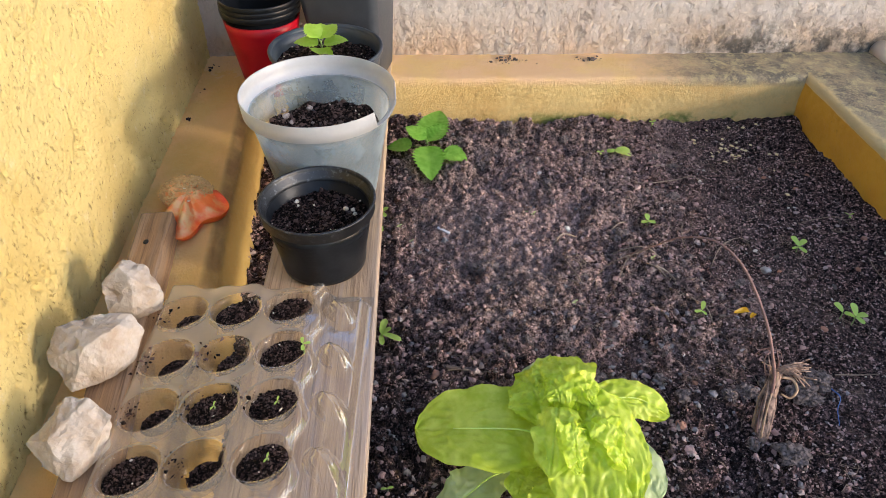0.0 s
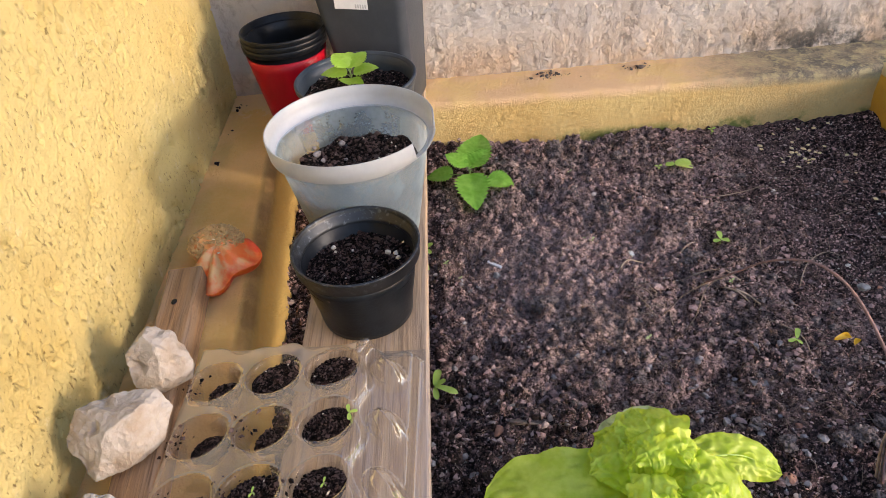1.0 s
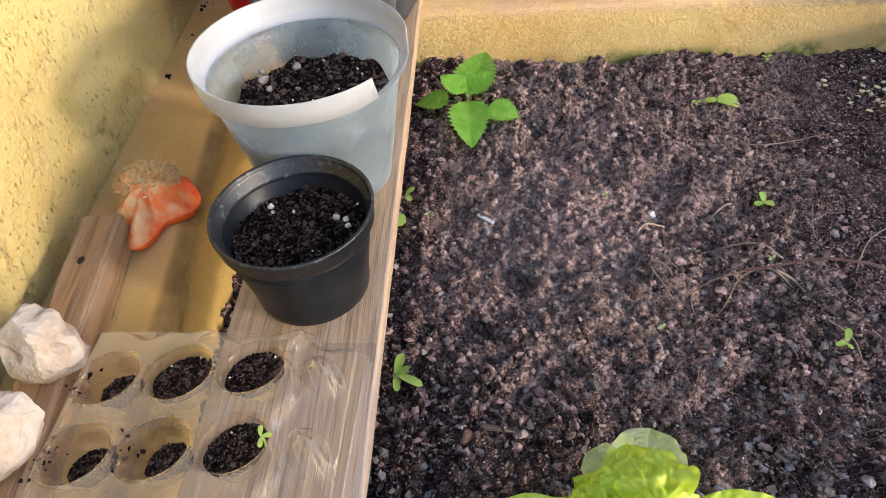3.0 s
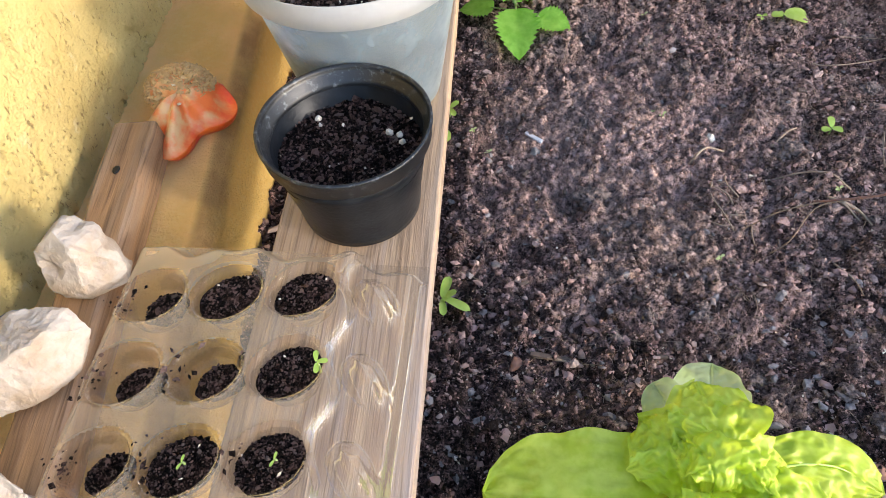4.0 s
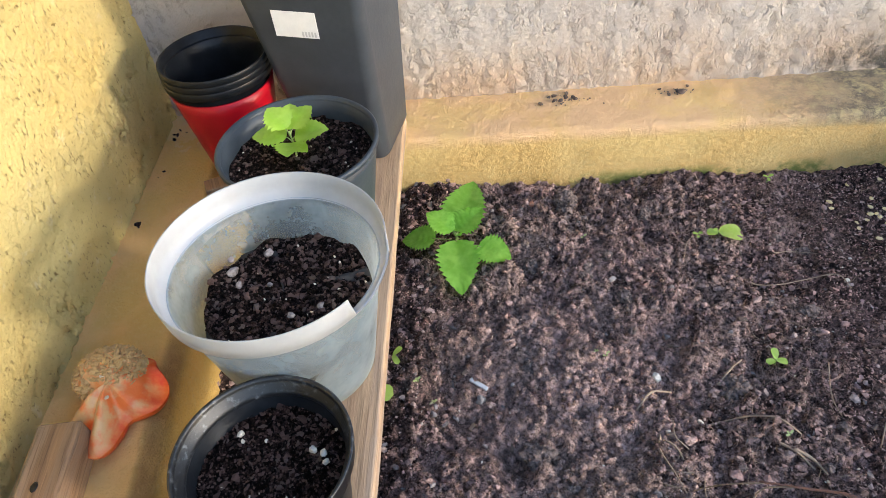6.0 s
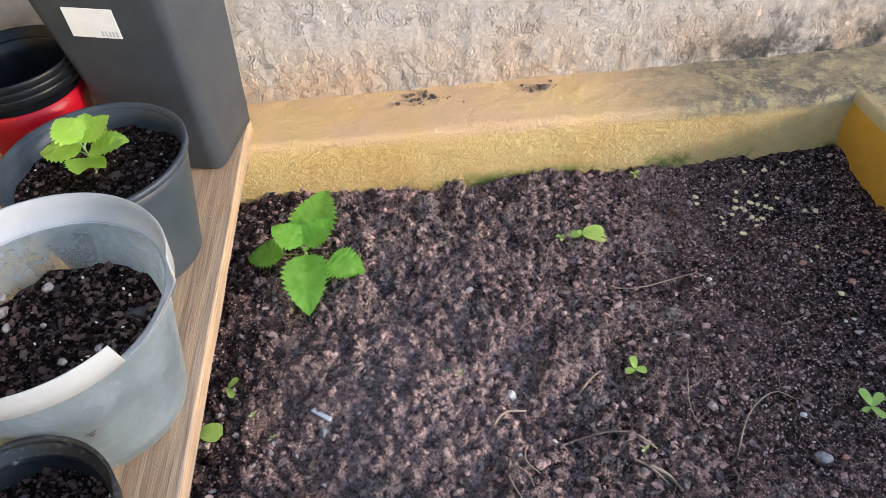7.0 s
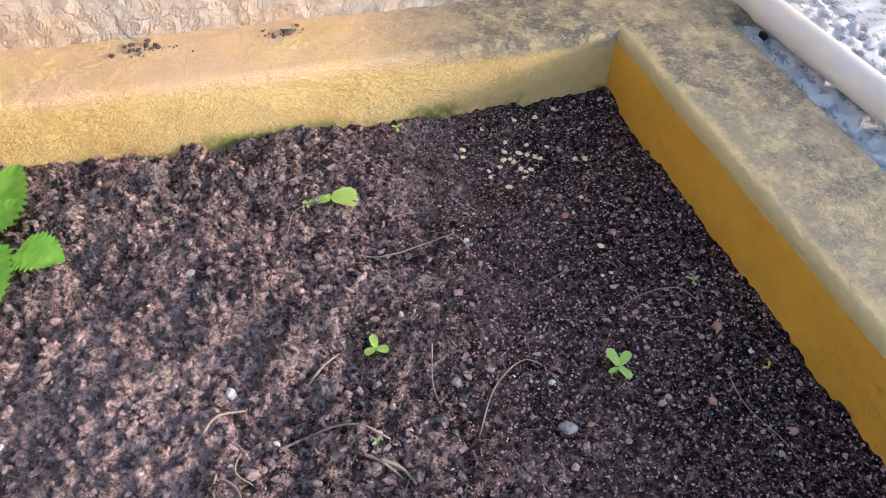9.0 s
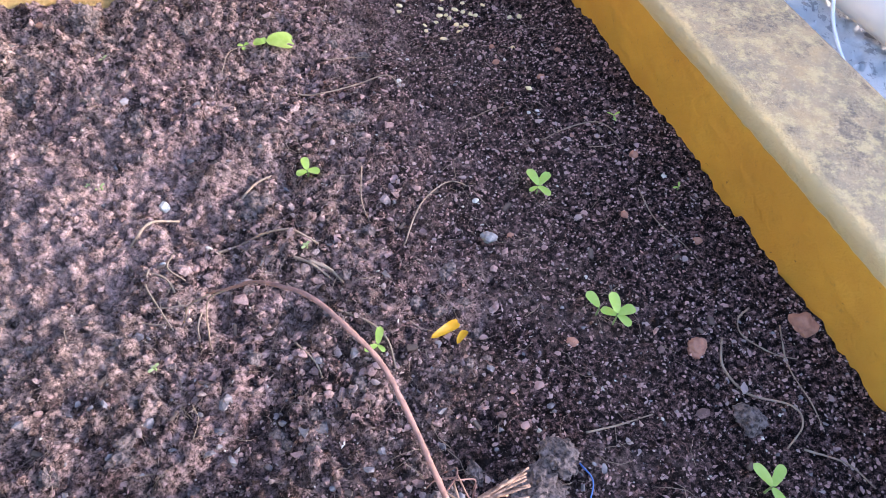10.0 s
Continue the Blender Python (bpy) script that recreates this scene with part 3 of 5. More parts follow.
def crumbs(name, P, sizes, material, fine=False, flat=0.75, sink=0.2, rng=None):
    """Many small uneven lumps at points P, as one mesh."""
    bv, bf = (OCT_V, OCT_F) if fine else (ICO_V, ICO_F)
    n, k = len(P), len(bv)
    V = bv[None] * (1 + 0.48 * rng.uniform(-1, 1, (n, k, 1)))
    V = V * np.stack([rng.uniform(0.55, 1.5, n), rng.uniform(0.55, 1.3, n), flat * rng.uniform(0.6, 1.2, n)], -1)[:, None]
    a, b = rng.uniform(0, 6.28, n), rng.normal(0, 0.5, n)
    ca, sa, cb, sb = np.cos(a)[:, None], np.sin(a)[:, None], np.cos(b)[:, None], np.sin(b)[:, None]
    x, y, z = V[..., 0], V[..., 1], V[..., 2]
    y, z = y * cb - z * sb, y * sb + z * cb
    V = np.stack([x * ca - y * sa, x * sa + y * ca, z], -1) * sizes[:, None, None]
    V += P[:, None]
    V[..., 2] += (sizes * (0.5 - sink))[:, None]
    F = (np.array(bf)[None] + (np.arange(n) * k)[:, None, None]).reshape(-1, 3)
    me = bpy.data.meshes.new(name)
    me.vertices.add(n * k)
    me.vertices.foreach_set("co", V.reshape(-1))
    me.loops.add(len(F) * 3)
    me.loops.foreach_set("vertex_index", F.reshape(-1).astype(np.int32))
    me.polygons.add(len(F))
    me.polygons.foreach_set("loop_start", np.arange(0, len(F) * 3, 3, dtype=np.int32))
    me.update(calc_edges=True)
    me.polygons.foreach_set("use_smooth", [False] * len(F))
    me.materials.append(material)
    return me


rng = np.random.default_rng(7)


def bed_points(n, keep=None):
    x, y = rng.uniform(-0.255, 0.60, n), rng.uniform(0.26, 1.0, n)
    ok = (x < inner_right(y) - 0.002) & (x > inner_left(y) + 0.002) & (y < 0.996)
    if keep is not None:
        ok &= rng.uniform(0, 1, n) < keep(x, y)
    return np.stack([x, y, soil_z(x, y)], -1)[ok]


P = bed_points(46000, lambda x, y: 0.25 + 0.75 * smooth(-0.2, 0.35, fbm(x, y, 0.06, 71, 2)) * (0.3 + 0.7 * smooth(0.5, 0.2, x)))
tagged(new("soil_lumps", crumbs("soil_lumps", P, np.minimum(0.0036, rng.gamma(1.7, 0.00080, len(P)) * (1 - 0.55 * smooth(0.25, 0.42, P[:, 0])) + 0.0006), CRUMB, rng=rng)), "loose lumps of dark and dried brown soil", "soil", kind="stuff")
P = bed_points(85000)
tagged(new("soil_grit", crumbs("soil_grit", P, rng.uniform(0.0005, 0.0015, len(P)), CRUMB, True, rng=rng)), "fine dark soil crumbs on the bed", "soil", kind="stuff")
# perlite, with extra tiny white grains added to imitate glints on the soil
P = bed_points(3200)
tagged(new("perlite_specks", crumbs("perlite_specks", P, rng.gamma(1.5, 0.00020, len(P)) + 0.0003, PERLITE, True, rng=rng)), "tiny white perlite specks in the soil, partly standing in for glints", "perlite", kind="stuff")
P = bed_points(1900, lambda x, y: 0.10 + 0.9 * smooth(0.66, 0.48, y) + 0.6 * smooth(0.05, -0.04, x))
tagged(new("grey_grit", crumbs("grey_grit", P, np.minimum(0.0038, rng.gamma(1.8, 0.00085, len(P)) + 0.0008) * (1 - 0.45 * smooth(0.25, 0.4, P[:, 0])), GRIT, rng=rng)), "small grey stones and bark bits in the soil", "grit", kind="stuff")

# ---- plank, board, pots ----
def plank_thing():
    """A long weathered plank lying across the bed."""
    a, b = Vector((-0.0805, 1.030, 0)), Vector((-0.050, 0.075, 0))
    d = (b - a).normalized()
    side = Vector((d.y, -d.x, 0))
    ang = math.degrees(math.atan2(-d.y, -d.x)) - 90
    mid = (a + b) / 2 + side * 0.0560
    bm = box((0.112, (b - a).length, 0.0175), 0.0018)
    bmesh.ops.subdivide_edges(bm, edges=[e for e in bm.edges if e.calc_length() > 0.5], cuts=40)
    for v in bm.verts:
        v.co.x += 0.0006 * noise.noise(v.co * 60)
        v.co.z += 0.0005 * noise.noise(v.co * 45)
    me = bpy.data.meshes.new("plank")
    bm.to_mesh(me)
    bm.free()
    me.materials.append(PLANK)
    return thing("plank", "weathered greyish wooden plank lying across the bed", "plank", pose(mid.x, mid.y, PLANK_TOP - 0.0088, 0, 0, ang), me)


plank_thing()


def board_thing():
    bm = box((0.034, 0.55, 0.033), 0.003)
    bmesh.ops.subdivide_edges(bm, edges=[e for e in bm.edges if e.calc_length() > 0.4], cuts=30)
    for v in bm.verts:
        v.co += Vector((1.0, 0.2, 0.6)) * 0.0016 * noise.noise(v.co * 40)
        if v.co.x < -0.01 and v.co.z > 0:
            v.co.x += 0.006 * max(0.0, noise.noise(Vector((1.3, v.co.y * 14, 0))))
    me = bpy.data.meshes.new("board")
    bm.to_mesh(me)
    bm.free()
    me.materials.append(BOARD)
    ob = thing("board", "rough brown wooden batten lying on the ledge", "board", pose(-0.270, 0.348, TOP + 0.0175, 0, 0, 7.8), me)
    bm = bmesh.new()
    bmesh.ops.create_uvsphere(bm, u_segments=10, v_segments=6, radius=0.0028, matrix=Matrix.Diagonal((1, 1.5, 0.3, 1)))
    part("knot_hole", (bm, BLACK), ob, "small dark knot hole", pose(-0.002, 0.222, 0.0172))
    return ob


board_thing()


def fill(name, label, r, material=POT_SOIL, seed=1, n=700, hill=0.004, lumps=0.0024):
    """Soil that fills a pot: a bumpy disc with its lumps, as one mesh."""
    g = np.random.default_rng(seed)
    rs, an = np.linspace(0.0, 1.0, 26), np.linspace(0, 2 * np.pi, 72, endpoint=False)
    R, A = np.meshgrid(rs, an, indexing="ij")
    x, y = r * R * np.cos(A), r * R * np.sin(A)

    def hz(x, y):
        return hill * fbm(x + seed, y, 0.03, seed, 3) + 0.0015 * fbm(x, y, 0.008, seed + 3, 2)
    verts = np.stack([x, y, hz(x, y)], -1).reshape(-1, 3)
    me = mesh_of(name, verts, grid_faces(26, 72, 0, True), material)
    q = np.sqrt(g.uniform(0, 1, n)) * r * 0.97
    b = g.uniform(0, 6.283, n)
    P = np.stack([q * np.cos(b), q * np.sin(b), hz(q * np.cos(b), q * np.sin(b))], -1)
    return me, crumbs(name, P, g.gamma(2.2, lumps * 0.30, n) + 0.0004, POT_CRUMB, rng=g), P, g


def pot_soil(label, x, y, z, r, seed, n=700, hill=0.004, lumps=0.0024, specks=14):
    me, lump, P, g = fill("pot_soil", label, r, POT_SOIL, seed, n, hill, lumps)
    ob = thing("pot_soil", label, "soil", pose(x, y, z), me, kind="stuff")
    tagged(part("lump_layer", lump, ob), kind="stuff")
    Q = P[g.integers(0, len(P), specks)]
    tagged(part("perlite", crumbs("perlite", Q + np.array((0, 0, 0.0012)), g.uniform(0.0005, 0.0014, specks), PERLITE, rng=g), ob, "white perlite grains"), kind="stuff")
    return ob


# black pot
def black_pot():
    x, y, h = -0.120, 0.559, 0.138 - PLANK_TOP
    ob = thing("plant_pot", "round black plastic pot of dark soil on the plank", "plant pot", pose(x, y, PLANK_TOP + 0.0006), group="pots on the plank")
    r0, r1 = 0.0415, 0.0540
    body = [(0.001, 0.0), (r0 - 0.004, 0.0), (r0, 0.002), (r0 + 0.001, 0.008)]
    body += [(r0 + (r1 - 0.002 - r0) * t, 0.008 + (h - 0.020) * t) for t in (0.2, 0.4, 0.6, 0.8, 1.0)]
    body += [(r1 - 0.003, h - 0.012), (r1 - 0.0045, h - 0.014), (r0 - 0.001, 0.012), (0.001, 0.010)]
    part("body", lathe("body", body, BLACK), ob)
    rim = [(r1 - 0.003, h - 0.014), (r1 + 0.0002, h - 0.013), (r1 + 0.0006, h - 0.003), (r1 + 0.0018, h - 0.0015), (r1 + 0.0016, h), (r1 - 0.0002, h), (r1 - 0.0010, h - 0.002),
           (r1 - 0.0014, h - 0.005), (r1 - 0.0030, h - 0.0058), (r1 - 0.0032, h - 0.0085), (r1 - 0.0046, h - 0.0092), (r1 - 0.0050, h - 0.014)]
    part("rim", lathe("rim", rim, BLACK_RIM, 96, wobble=0.006), ob, "rolled ribbed black rim")
    pot_soil("dark soil with perlite in the black pot", x, y, PLANK_TOP + h - 0.026, 0.0495, 3, 2600, 0.003, 0.0009, 10)


black_pot()


# milky pot with a torn rim
def milky_pot():
    x, y, h = -0.131, 0.684, 0.188 - PLANK_TOP
    ob = thing("milky_pot", "translucent white plastic pot with torn rim on the plank", "plant pot", pose(x, y, PLANK_TOP + 0.0006), group="pots on the plank")
    r0, r1 = 0.0545, 0.0745
    body = [(0.001, 0.0), (r0 - 0.003, 0.0), (r0, 0.003)]
    body += [(r0 + (r1 - r0) * t, 0.003 + (h - 0.023) * t) for t in np.linspace(0.1, 1, 10)]
    inner = [(r - 0.0012, z) for r, z in reversed(body[2:])]
    part("body", lathe("body", body + inner + [(0.001, 0.0025)], MILKY, 96), ob, "milky see-through plastic wall")

    def torn(a, r, z):
        a = (a + math.pi) % (2 * math.pi) - math.pi
        if -0.66 < a < 0.12:
            z = min(z, h - 0.0165 - 0.0012 * math.sin(9 * a))
        return r, z
    rim = [(r1 - 0.0008, h - 0.022), (r1 + 0.0050, h - 0.019), (r1 + 0.0058, h - 0.010), (r1 + 0.0064, h - 0.001), (r1 + 0.0060, h), (r1 + 0.0050, h - 0.0008), (r1 + 0.0044, h - 0.010), (r1 + 0.0034, h - 0.0185), (r1 - 0.0016, h - 0.0205)]
    part("rim", lathe("rim", rim, MILKY_RIM, 160, 0.008, torn), ob, "thick white rim with a piece torn away")
    pot_soil("lumpy dark soil in the milky pot", x + 0.003, y, PLANK_TOP + 0.080, 0.0610, 5, 3200, 0.012, 0.0013, 24)
    # soil column seen dimly through the wall
    col = [(0.001, 0.003), (0.0525, 0.003), (0.0570, 0.03), (0.0640, 0.066), (0.0625, 0.069), (0.001, 0.070)]
    def wavy(a, r, z):
        return r, z + (0.007 * math.sin(3 * a + 1) + 0.004 * math.sin(7 * a) + 0.003 * math.sin(13 * a + 2) if z > 0.05 else 0.0)
    thing("soil_column", "packed dark soil below the surface", "soil", pose(x, y, PLANK_TOP + 0.001), lathe("soil_column", col, PACKED, 72, 0.0, wavy), kind="stuff")


milky_pot()


# grey round pot
def grey_pot():
    x, y, h = -0.144, 0.833, 0.1674 - PLANK_TOP
    ob = thing("grey_pot", "round dark grey plastic pot with a nettle seedling", "plant pot", pose(x, y, PLANK_TOP + 0.0006), group="pots on the plank")
    r0, r1 = 0.050, 0.0685
    body = [(0.001, 0.0), (r0 - 0.003, 0.0), (r0, 0.003)]
    body += [(r0 + (r1 - r0) * t, 0.003 + (h - 0.005) * t) for t in np.linspace(0.1, 1, 8)]
    inner = [(r - 0.0022, z) for r, z in reversed(body[2:])]
    part("body", lathe("body", body + inner + [(0.001, 0.004)], GREY), ob)
    rim = [(r1 - 0.001, h - 0.006), (r1 + 0.0014, h - 0.005), (r1 + 0.0018, h - 0.001), (r1 + 0.0008, h), (r1 - 0.0016, h - 0.0004), (r1 - 0.0028, h - 0.004)]
    part("rim", lathe("rim", rim, GREY), ob, "thin rolled grey rim")
    pot_soil("dark moist soil in the grey pot", x, y, PLANK_TOP + h - 0.020, 0.0645, 8, 2200, 0.004, 0.0011, 22)


grey_pot()


# stack of black pots in a red pot
def red_pots():
    x, y, z0 = -0.2517, 0.966, TOP + 0.002
    ob = thing("red_pot", "red plastic pot standing on the ledge corner", "plant pot", pose(x, y, z0))
    h, r0, r1 = 0.109, 0.036, 0.0525
    body = [(0.001, 0.0), (r0 - 0.003, 0.0), (r0, 0.003)]
    body += [(r0 + (r1 - r0) * t, 0.003 + (h - 0.003) * t) for t in np.linspace(0.1, 1, 8)]
    inner = [(r - 0.0018, z) for r, z in reversed(body[2:])]
    part("body", lathe("body", body + inner + [(0.001, 0.003)], RED), ob)
    for k in range(3):
        zb = z0 + 0.016 + 0.0068 * k
        st = thing("nested_pot", "empty black plastic pot nested in the red pot", "plant pot", pose(x + 0.0004 * k, y, zb), group="nested black pots")
        hh, q = 0.109, 0.0540
        prof = [(0.001, 0.0), (0.034, 0.0), (0.0345, 0.003), (q - 0.004, hh - 0.009), (q + 0.0008, hh - 0.0085), (q + 0.0014, hh - 0.001), (q + 0.0006, hh), (q - 0.0012, hh - 0.001), (q - 0.0022, hh - 0.0085), (q - 0.0045, hh - 0.010)] + [(q - 0.006 + (0.033 - q + 0.006) * u, hh - 0.012 - (hh - 0.016) * u) for u in (0.0, 0.1, 0.3, 0.5, 0.7, 0.9, 1.0)] + [(0.030, 0.003), (0.001, 0.003)]
        part("body", lathe("body", prof[:4] + prof[9:], BLACK), st)
        part("rim", lathe("rim", prof[3:10], BLACK), st, "rolled black rim")


red_pots()


# tall square pot
def tall_pot():
    z0, h = PLANK_TOP + 0.001, 0.276 - PLANK_TOP
    ob = thing("square_pot", "tall square dark grey plastic pot with a white sticker", "plant pot", pose(-0.136, 0.993, z0, 0, 0, -10.5))

    def ring(half, z, corner, dx=0.0, dy=0.0):
        pts = []
        for cx, cy, a0 in ((1, 1, 0), (-1, 1, 90), (-1, -1, 180), (1, -1, 270)):
            for k in range(7):
                a = math.radians(a0 + 15 * k)
                pts.append((cx * (half - corner) + corner * math.cos(a) + dx, cy * (half - corner) + corner * math.sin(a) + dy, z))
        return pts
    b, t = 0.0455, 0.0620
    rows = [ring(b - 0.002, 0, 0.010, 0.008)]
    rows += [ring(b + (t - 0.001 - b) * u, 0.002 + (h - 0.010) * u, 0.014 - 0.004 * u, 0.008 * (1 - u)) for u in np.linspace(0, 1, 9)]
    rows += [ring(t + 0.0008, h - 0.0075, 0.010), ring(t + 0.0018, h - 0.001, 0.010), ring(t + 0.001, h, 0.010), ring(t - 0.0012, h - 0.0004, 0.009)]
    rows += [ring(b - 0.002 + (t - 0.002 - b) * u, 0.006 + (h - 0.010) * u, 0.009, 0.008 * (1 - u)) for u in np.linspace(1, 0, 6)]
    verts = [v for r in rows for v in r]
    m = len(rows[0])
    faces = grid_faces(len(rows), m, 0, True)
    faces += [tuple(reversed(range(m))), tuple(range(len(verts) - m, len(verts)))]
    part("body", mesh_of("body", verts, faces, DARK_GREY), ob)
    tilt = math.degrees(math.atan2(t - b, h))
    bm = box((0.042, 0.0006, 0.026), 0)
    st = part("sticker", (bm, WHITE_PAPER), ob, "plain white paper sticker", pose(-0.006, -(b + (t - b) * 0.735) - 0.0008, h * 0.737, tilt, 3, 0))
    for k in range(5):
        part("print_bar", (box((0.0018, 0.0003, 0.005), 0), PALE_GREY), st, "faint grey print", pose(0.006 + 0.003 * k, -0.0004, -0.009))


tall_pot()


# ---- seed tray ----
TRAY_Z = 0.0875
TRAY_O, TRAY_U, TRAY_V = Vector((-0.137, 0.4665, 0)), Vector((-0.0468, -0.0052, 0)), Vector((0.0018, -0.0522, 0))


def cup_center(row, col):
    return TRAY_O + TRAY_U * col + TRAY_V * row


def tray():
    """Clear plastic egg tray: a thin sheet with sunken oval cups, a wavy flange and shell-shaped bulges."""
    xs_, ys_ = np.arange(-0.262, -0.065, 0.00165), np.arange(0.165, 0.506, 0.00165)
    X, Y = np.meshgrid(xs_, ys_, indexing="ij")
    Z = np.full_like(X, TRAY_Z) + 0.0012 * fbm(X, Y, 0.05, 90, 2)
    for row in range(6):
        for col in range(3):
            c = cup_center(row, col)
            dx, dy = X - c.x, Y - c.y
            ca, sa = math.cos(0.62), math.sin(0.62)
            q = np.hypot((dx * ca + dy * sa) / 0.0212, (-dx * sa + dy * ca) / 0.0172)
            lip = 0.0007 * np.exp(-((q - 1.08) / 0.07) ** 2)
            Z = Z + lip - 0.0245 * smooth(1.02, 0.70, q) - 0.002 * smooth(0.7, 0.0, q)
        # shell-shaped bulge on the flange
        c = cup_center(row, 0) + Vector((0.0440, -0.002, 0))
        dx, dy = X - c.x, Y - c.y
        ca, sa = math.cos(-0.95), math.sin(-0.95)
        u, v = dx * ca + dy * sa, -dx * sa + dy * ca
        q = np.hypot(u / 0.0215, v / 0.0130)
        Z = Z + 0.014 * smooth(1.0, 0.30, q) + 0.0015 * np.sin(v * 900 + 1) * smooth(1.0, 0.6, q)
    flange = smooth(-0.1135, -0.1075, X + 0.0045 * np.sin((Y - 0.4665) * 2 * math.pi / 0.0522))
    Z = Z - 0.011 * flange
    Z = Z - 0.012 * smooth(-0.076, -0.068, X) - 0.020 * smooth(-0.248, -0.261, X)
    edge = 0.4965 + 0.0035 * np.sin(X * 95) + 0.002 * np.sin(X * 210)
    Z = Z - 0.016 * smooth(0.0, 0.010, Y - edge + 0.006)
    Z = np.maximum(Z, PLANK_TOP + 0.0006)
    ob = thing("seed_tray", "clear plastic egg tray reused as seed tray with soil-filled cups", "seed tray", None)
    verts, faces = np.stack([X, Y, Z], -1).reshape(-1, 3), grid_faces(len(xs_), len(ys_))
    F = np.array(faces)
    mid = verts[F].mean(1)
    owner = np.zeros(len(F), int)
    for row in range(6):
        for col in range(3):
            c = cup_center(row, col)
            dx, dy = mid[:, 0] - c.x, mid[:, 1] - c.y
            ca, sa = math.cos(0.62), math.sin(0.62)
            owner[np.hypot((dx * ca + dy * sa) / 0.0212, (-dx * sa + dy * ca) / 0.0172) < 1.12] = 1 + row * 3 + col
        c = cup_center(row, 0) + Vector((0.0440, -0.002, 0))
        dx, dy = mid[:, 0] - c.x, mid[:, 1] - c.y
        ca, sa = math.cos(-0.95), math.sin(-0.95)
        owner[np.hypot((dx * ca + dy * sa) / 0.0215, (-dx * sa + dy * ca) / 0.0130) < 1.02] = 100 + row
    owner[(owner == 0) & (mid[:, 0] > -0.120)] = 50
    for k in np.unique(owner):
        sub = F[owner == k]
        used, inv = np.unique(sub, return_inverse=True)
        nm, lb = ("tray_sheet", "thin clear plastic sheet") if k == 0 else ("flange", "clear crinkled plastic flange") if k == 50 else ("cup", "") if k < 50 else ("bulge", "clear shell-shaped bulge")
        part(nm, mesh_of(nm, verts[used], [tuple(q) for q in inv.reshape(-1, 4).tolist()], TRAY_GLOSS if k >= 50 else TRAY if k else TRAY_SHEET), ob, lb)



tray()


def cup_soil(row, col, level, shift, size, seed):
    """Soil in one cup of the tray; level is its height under the rim, shift moves a part filling to a side."""
    g = np.random.default_rng(seed)
    c = cup_center(row, col)
    rs, an = np.linspace(0, 1, 9), np.linspace(0, 2 * np.pi, 30, endpoint=False)
    R, A = np.meshgrid(rs, an, indexing="ij")
    ca, sa = math.cos(0.62), math.sin(0.62)
    edge = 1 + (0.05 if size > 0.95 else 0.16) * fbm(np.cos(A) * 2 + seed, np.sin(A) * 2, 1.1, seed, 2)
    a, b = 0.0185 * size * R * edge * np.cos(A), 0.0150 * size * R * edge * np.sin(A)
    x, y = a * ca - b * sa + shift[0], a * sa + b * ca + shift[1]
    z = 0.0022 * fbm(x + seed, y, 0.01, seed, 3) - 0.004 * R ** 4
    me = mesh_of("cup_soil", np.stack([x, y, z], -1).reshape(-1, 3), grid_faces(9, 30, 0, True), POT_SOIL)
    label = "dark soil filling a tray cup" if size > 0.95 else "a little dark soil remaining in a tray cup"
    ob = thing("cup_soil", label, "soil", pose(c.x, c.y, TRAY_Z - level), me, group="soil in the tray cups")
    n = 900 if size > 0.95 else 520
    q, t = np.sqrt(g.uniform(0, 1, n)), g.uniform(0, 6.283, n)
    a, b = 0.0182 * size * q * np.cos(t), 0.0148 * size * q * np.sin(t)
    P = np.stack([a * ca - b * sa + shift[0], a * sa + b * ca + shift[1], 0.0004 - 0.004 * q ** 4], -1)
    tagged(part("crumb_layer", crumbs("crumb_layer", P, g.gamma(1.6, 0.00018, n) + 0.00035, POT_CRUMB, rng=g), ob), kind="stuff")
    if size > 0.95:
        for q in P[:2]:
            part("perlite_grain", crumbs("perlite_grain", q[None] + np.array((0, 0, 0.001)), g.uniform(0.0008, 0.0014, 1), PERLITE, True, rng=g), ob, "white perlite grain")


FULL = {(0, 0), (0, 1), (1, 0), (2, 0), (2, 1), (3, 0), (3, 2), (4, 0), (4, 1), (5, 0), (5, 1), (5, 2)}
for row in range(6):
    for col in range(3):
        full = (row, col) in FULL
        cup_soil(row, col, 0.0050 if full else 0.0135, (0, 0) if full else (0.0042, 0.0005), 1.06 if full else 0.76, 200 + row * 3 + col)
# crumbs spilt on the sheet
g = np.random.default_rng(31)
spill = []
for row, col in ((0, 2), (1, 2), (1, 1), (2, 1), (2, 2), (3, 1), (2, 0)):
    c = cup_center(row, col)
    for k in range(26):
        spill.append((c.x - 0.015 + g.normal(0, 0.006), c.y + g.normal(-0.004, 0.008), TRAY_Z + 0.0008))
spill = np.array(spill)
tagged(new("spilt_crumbs", crumbs("spilt_crumbs", spill, g.gamma(2, 0.0003, len(spill)) + 0.0003, POT_CRUMB, True, rng=g)), "spilt soil crumbs on the clear tray", "soil", kind="stuff")


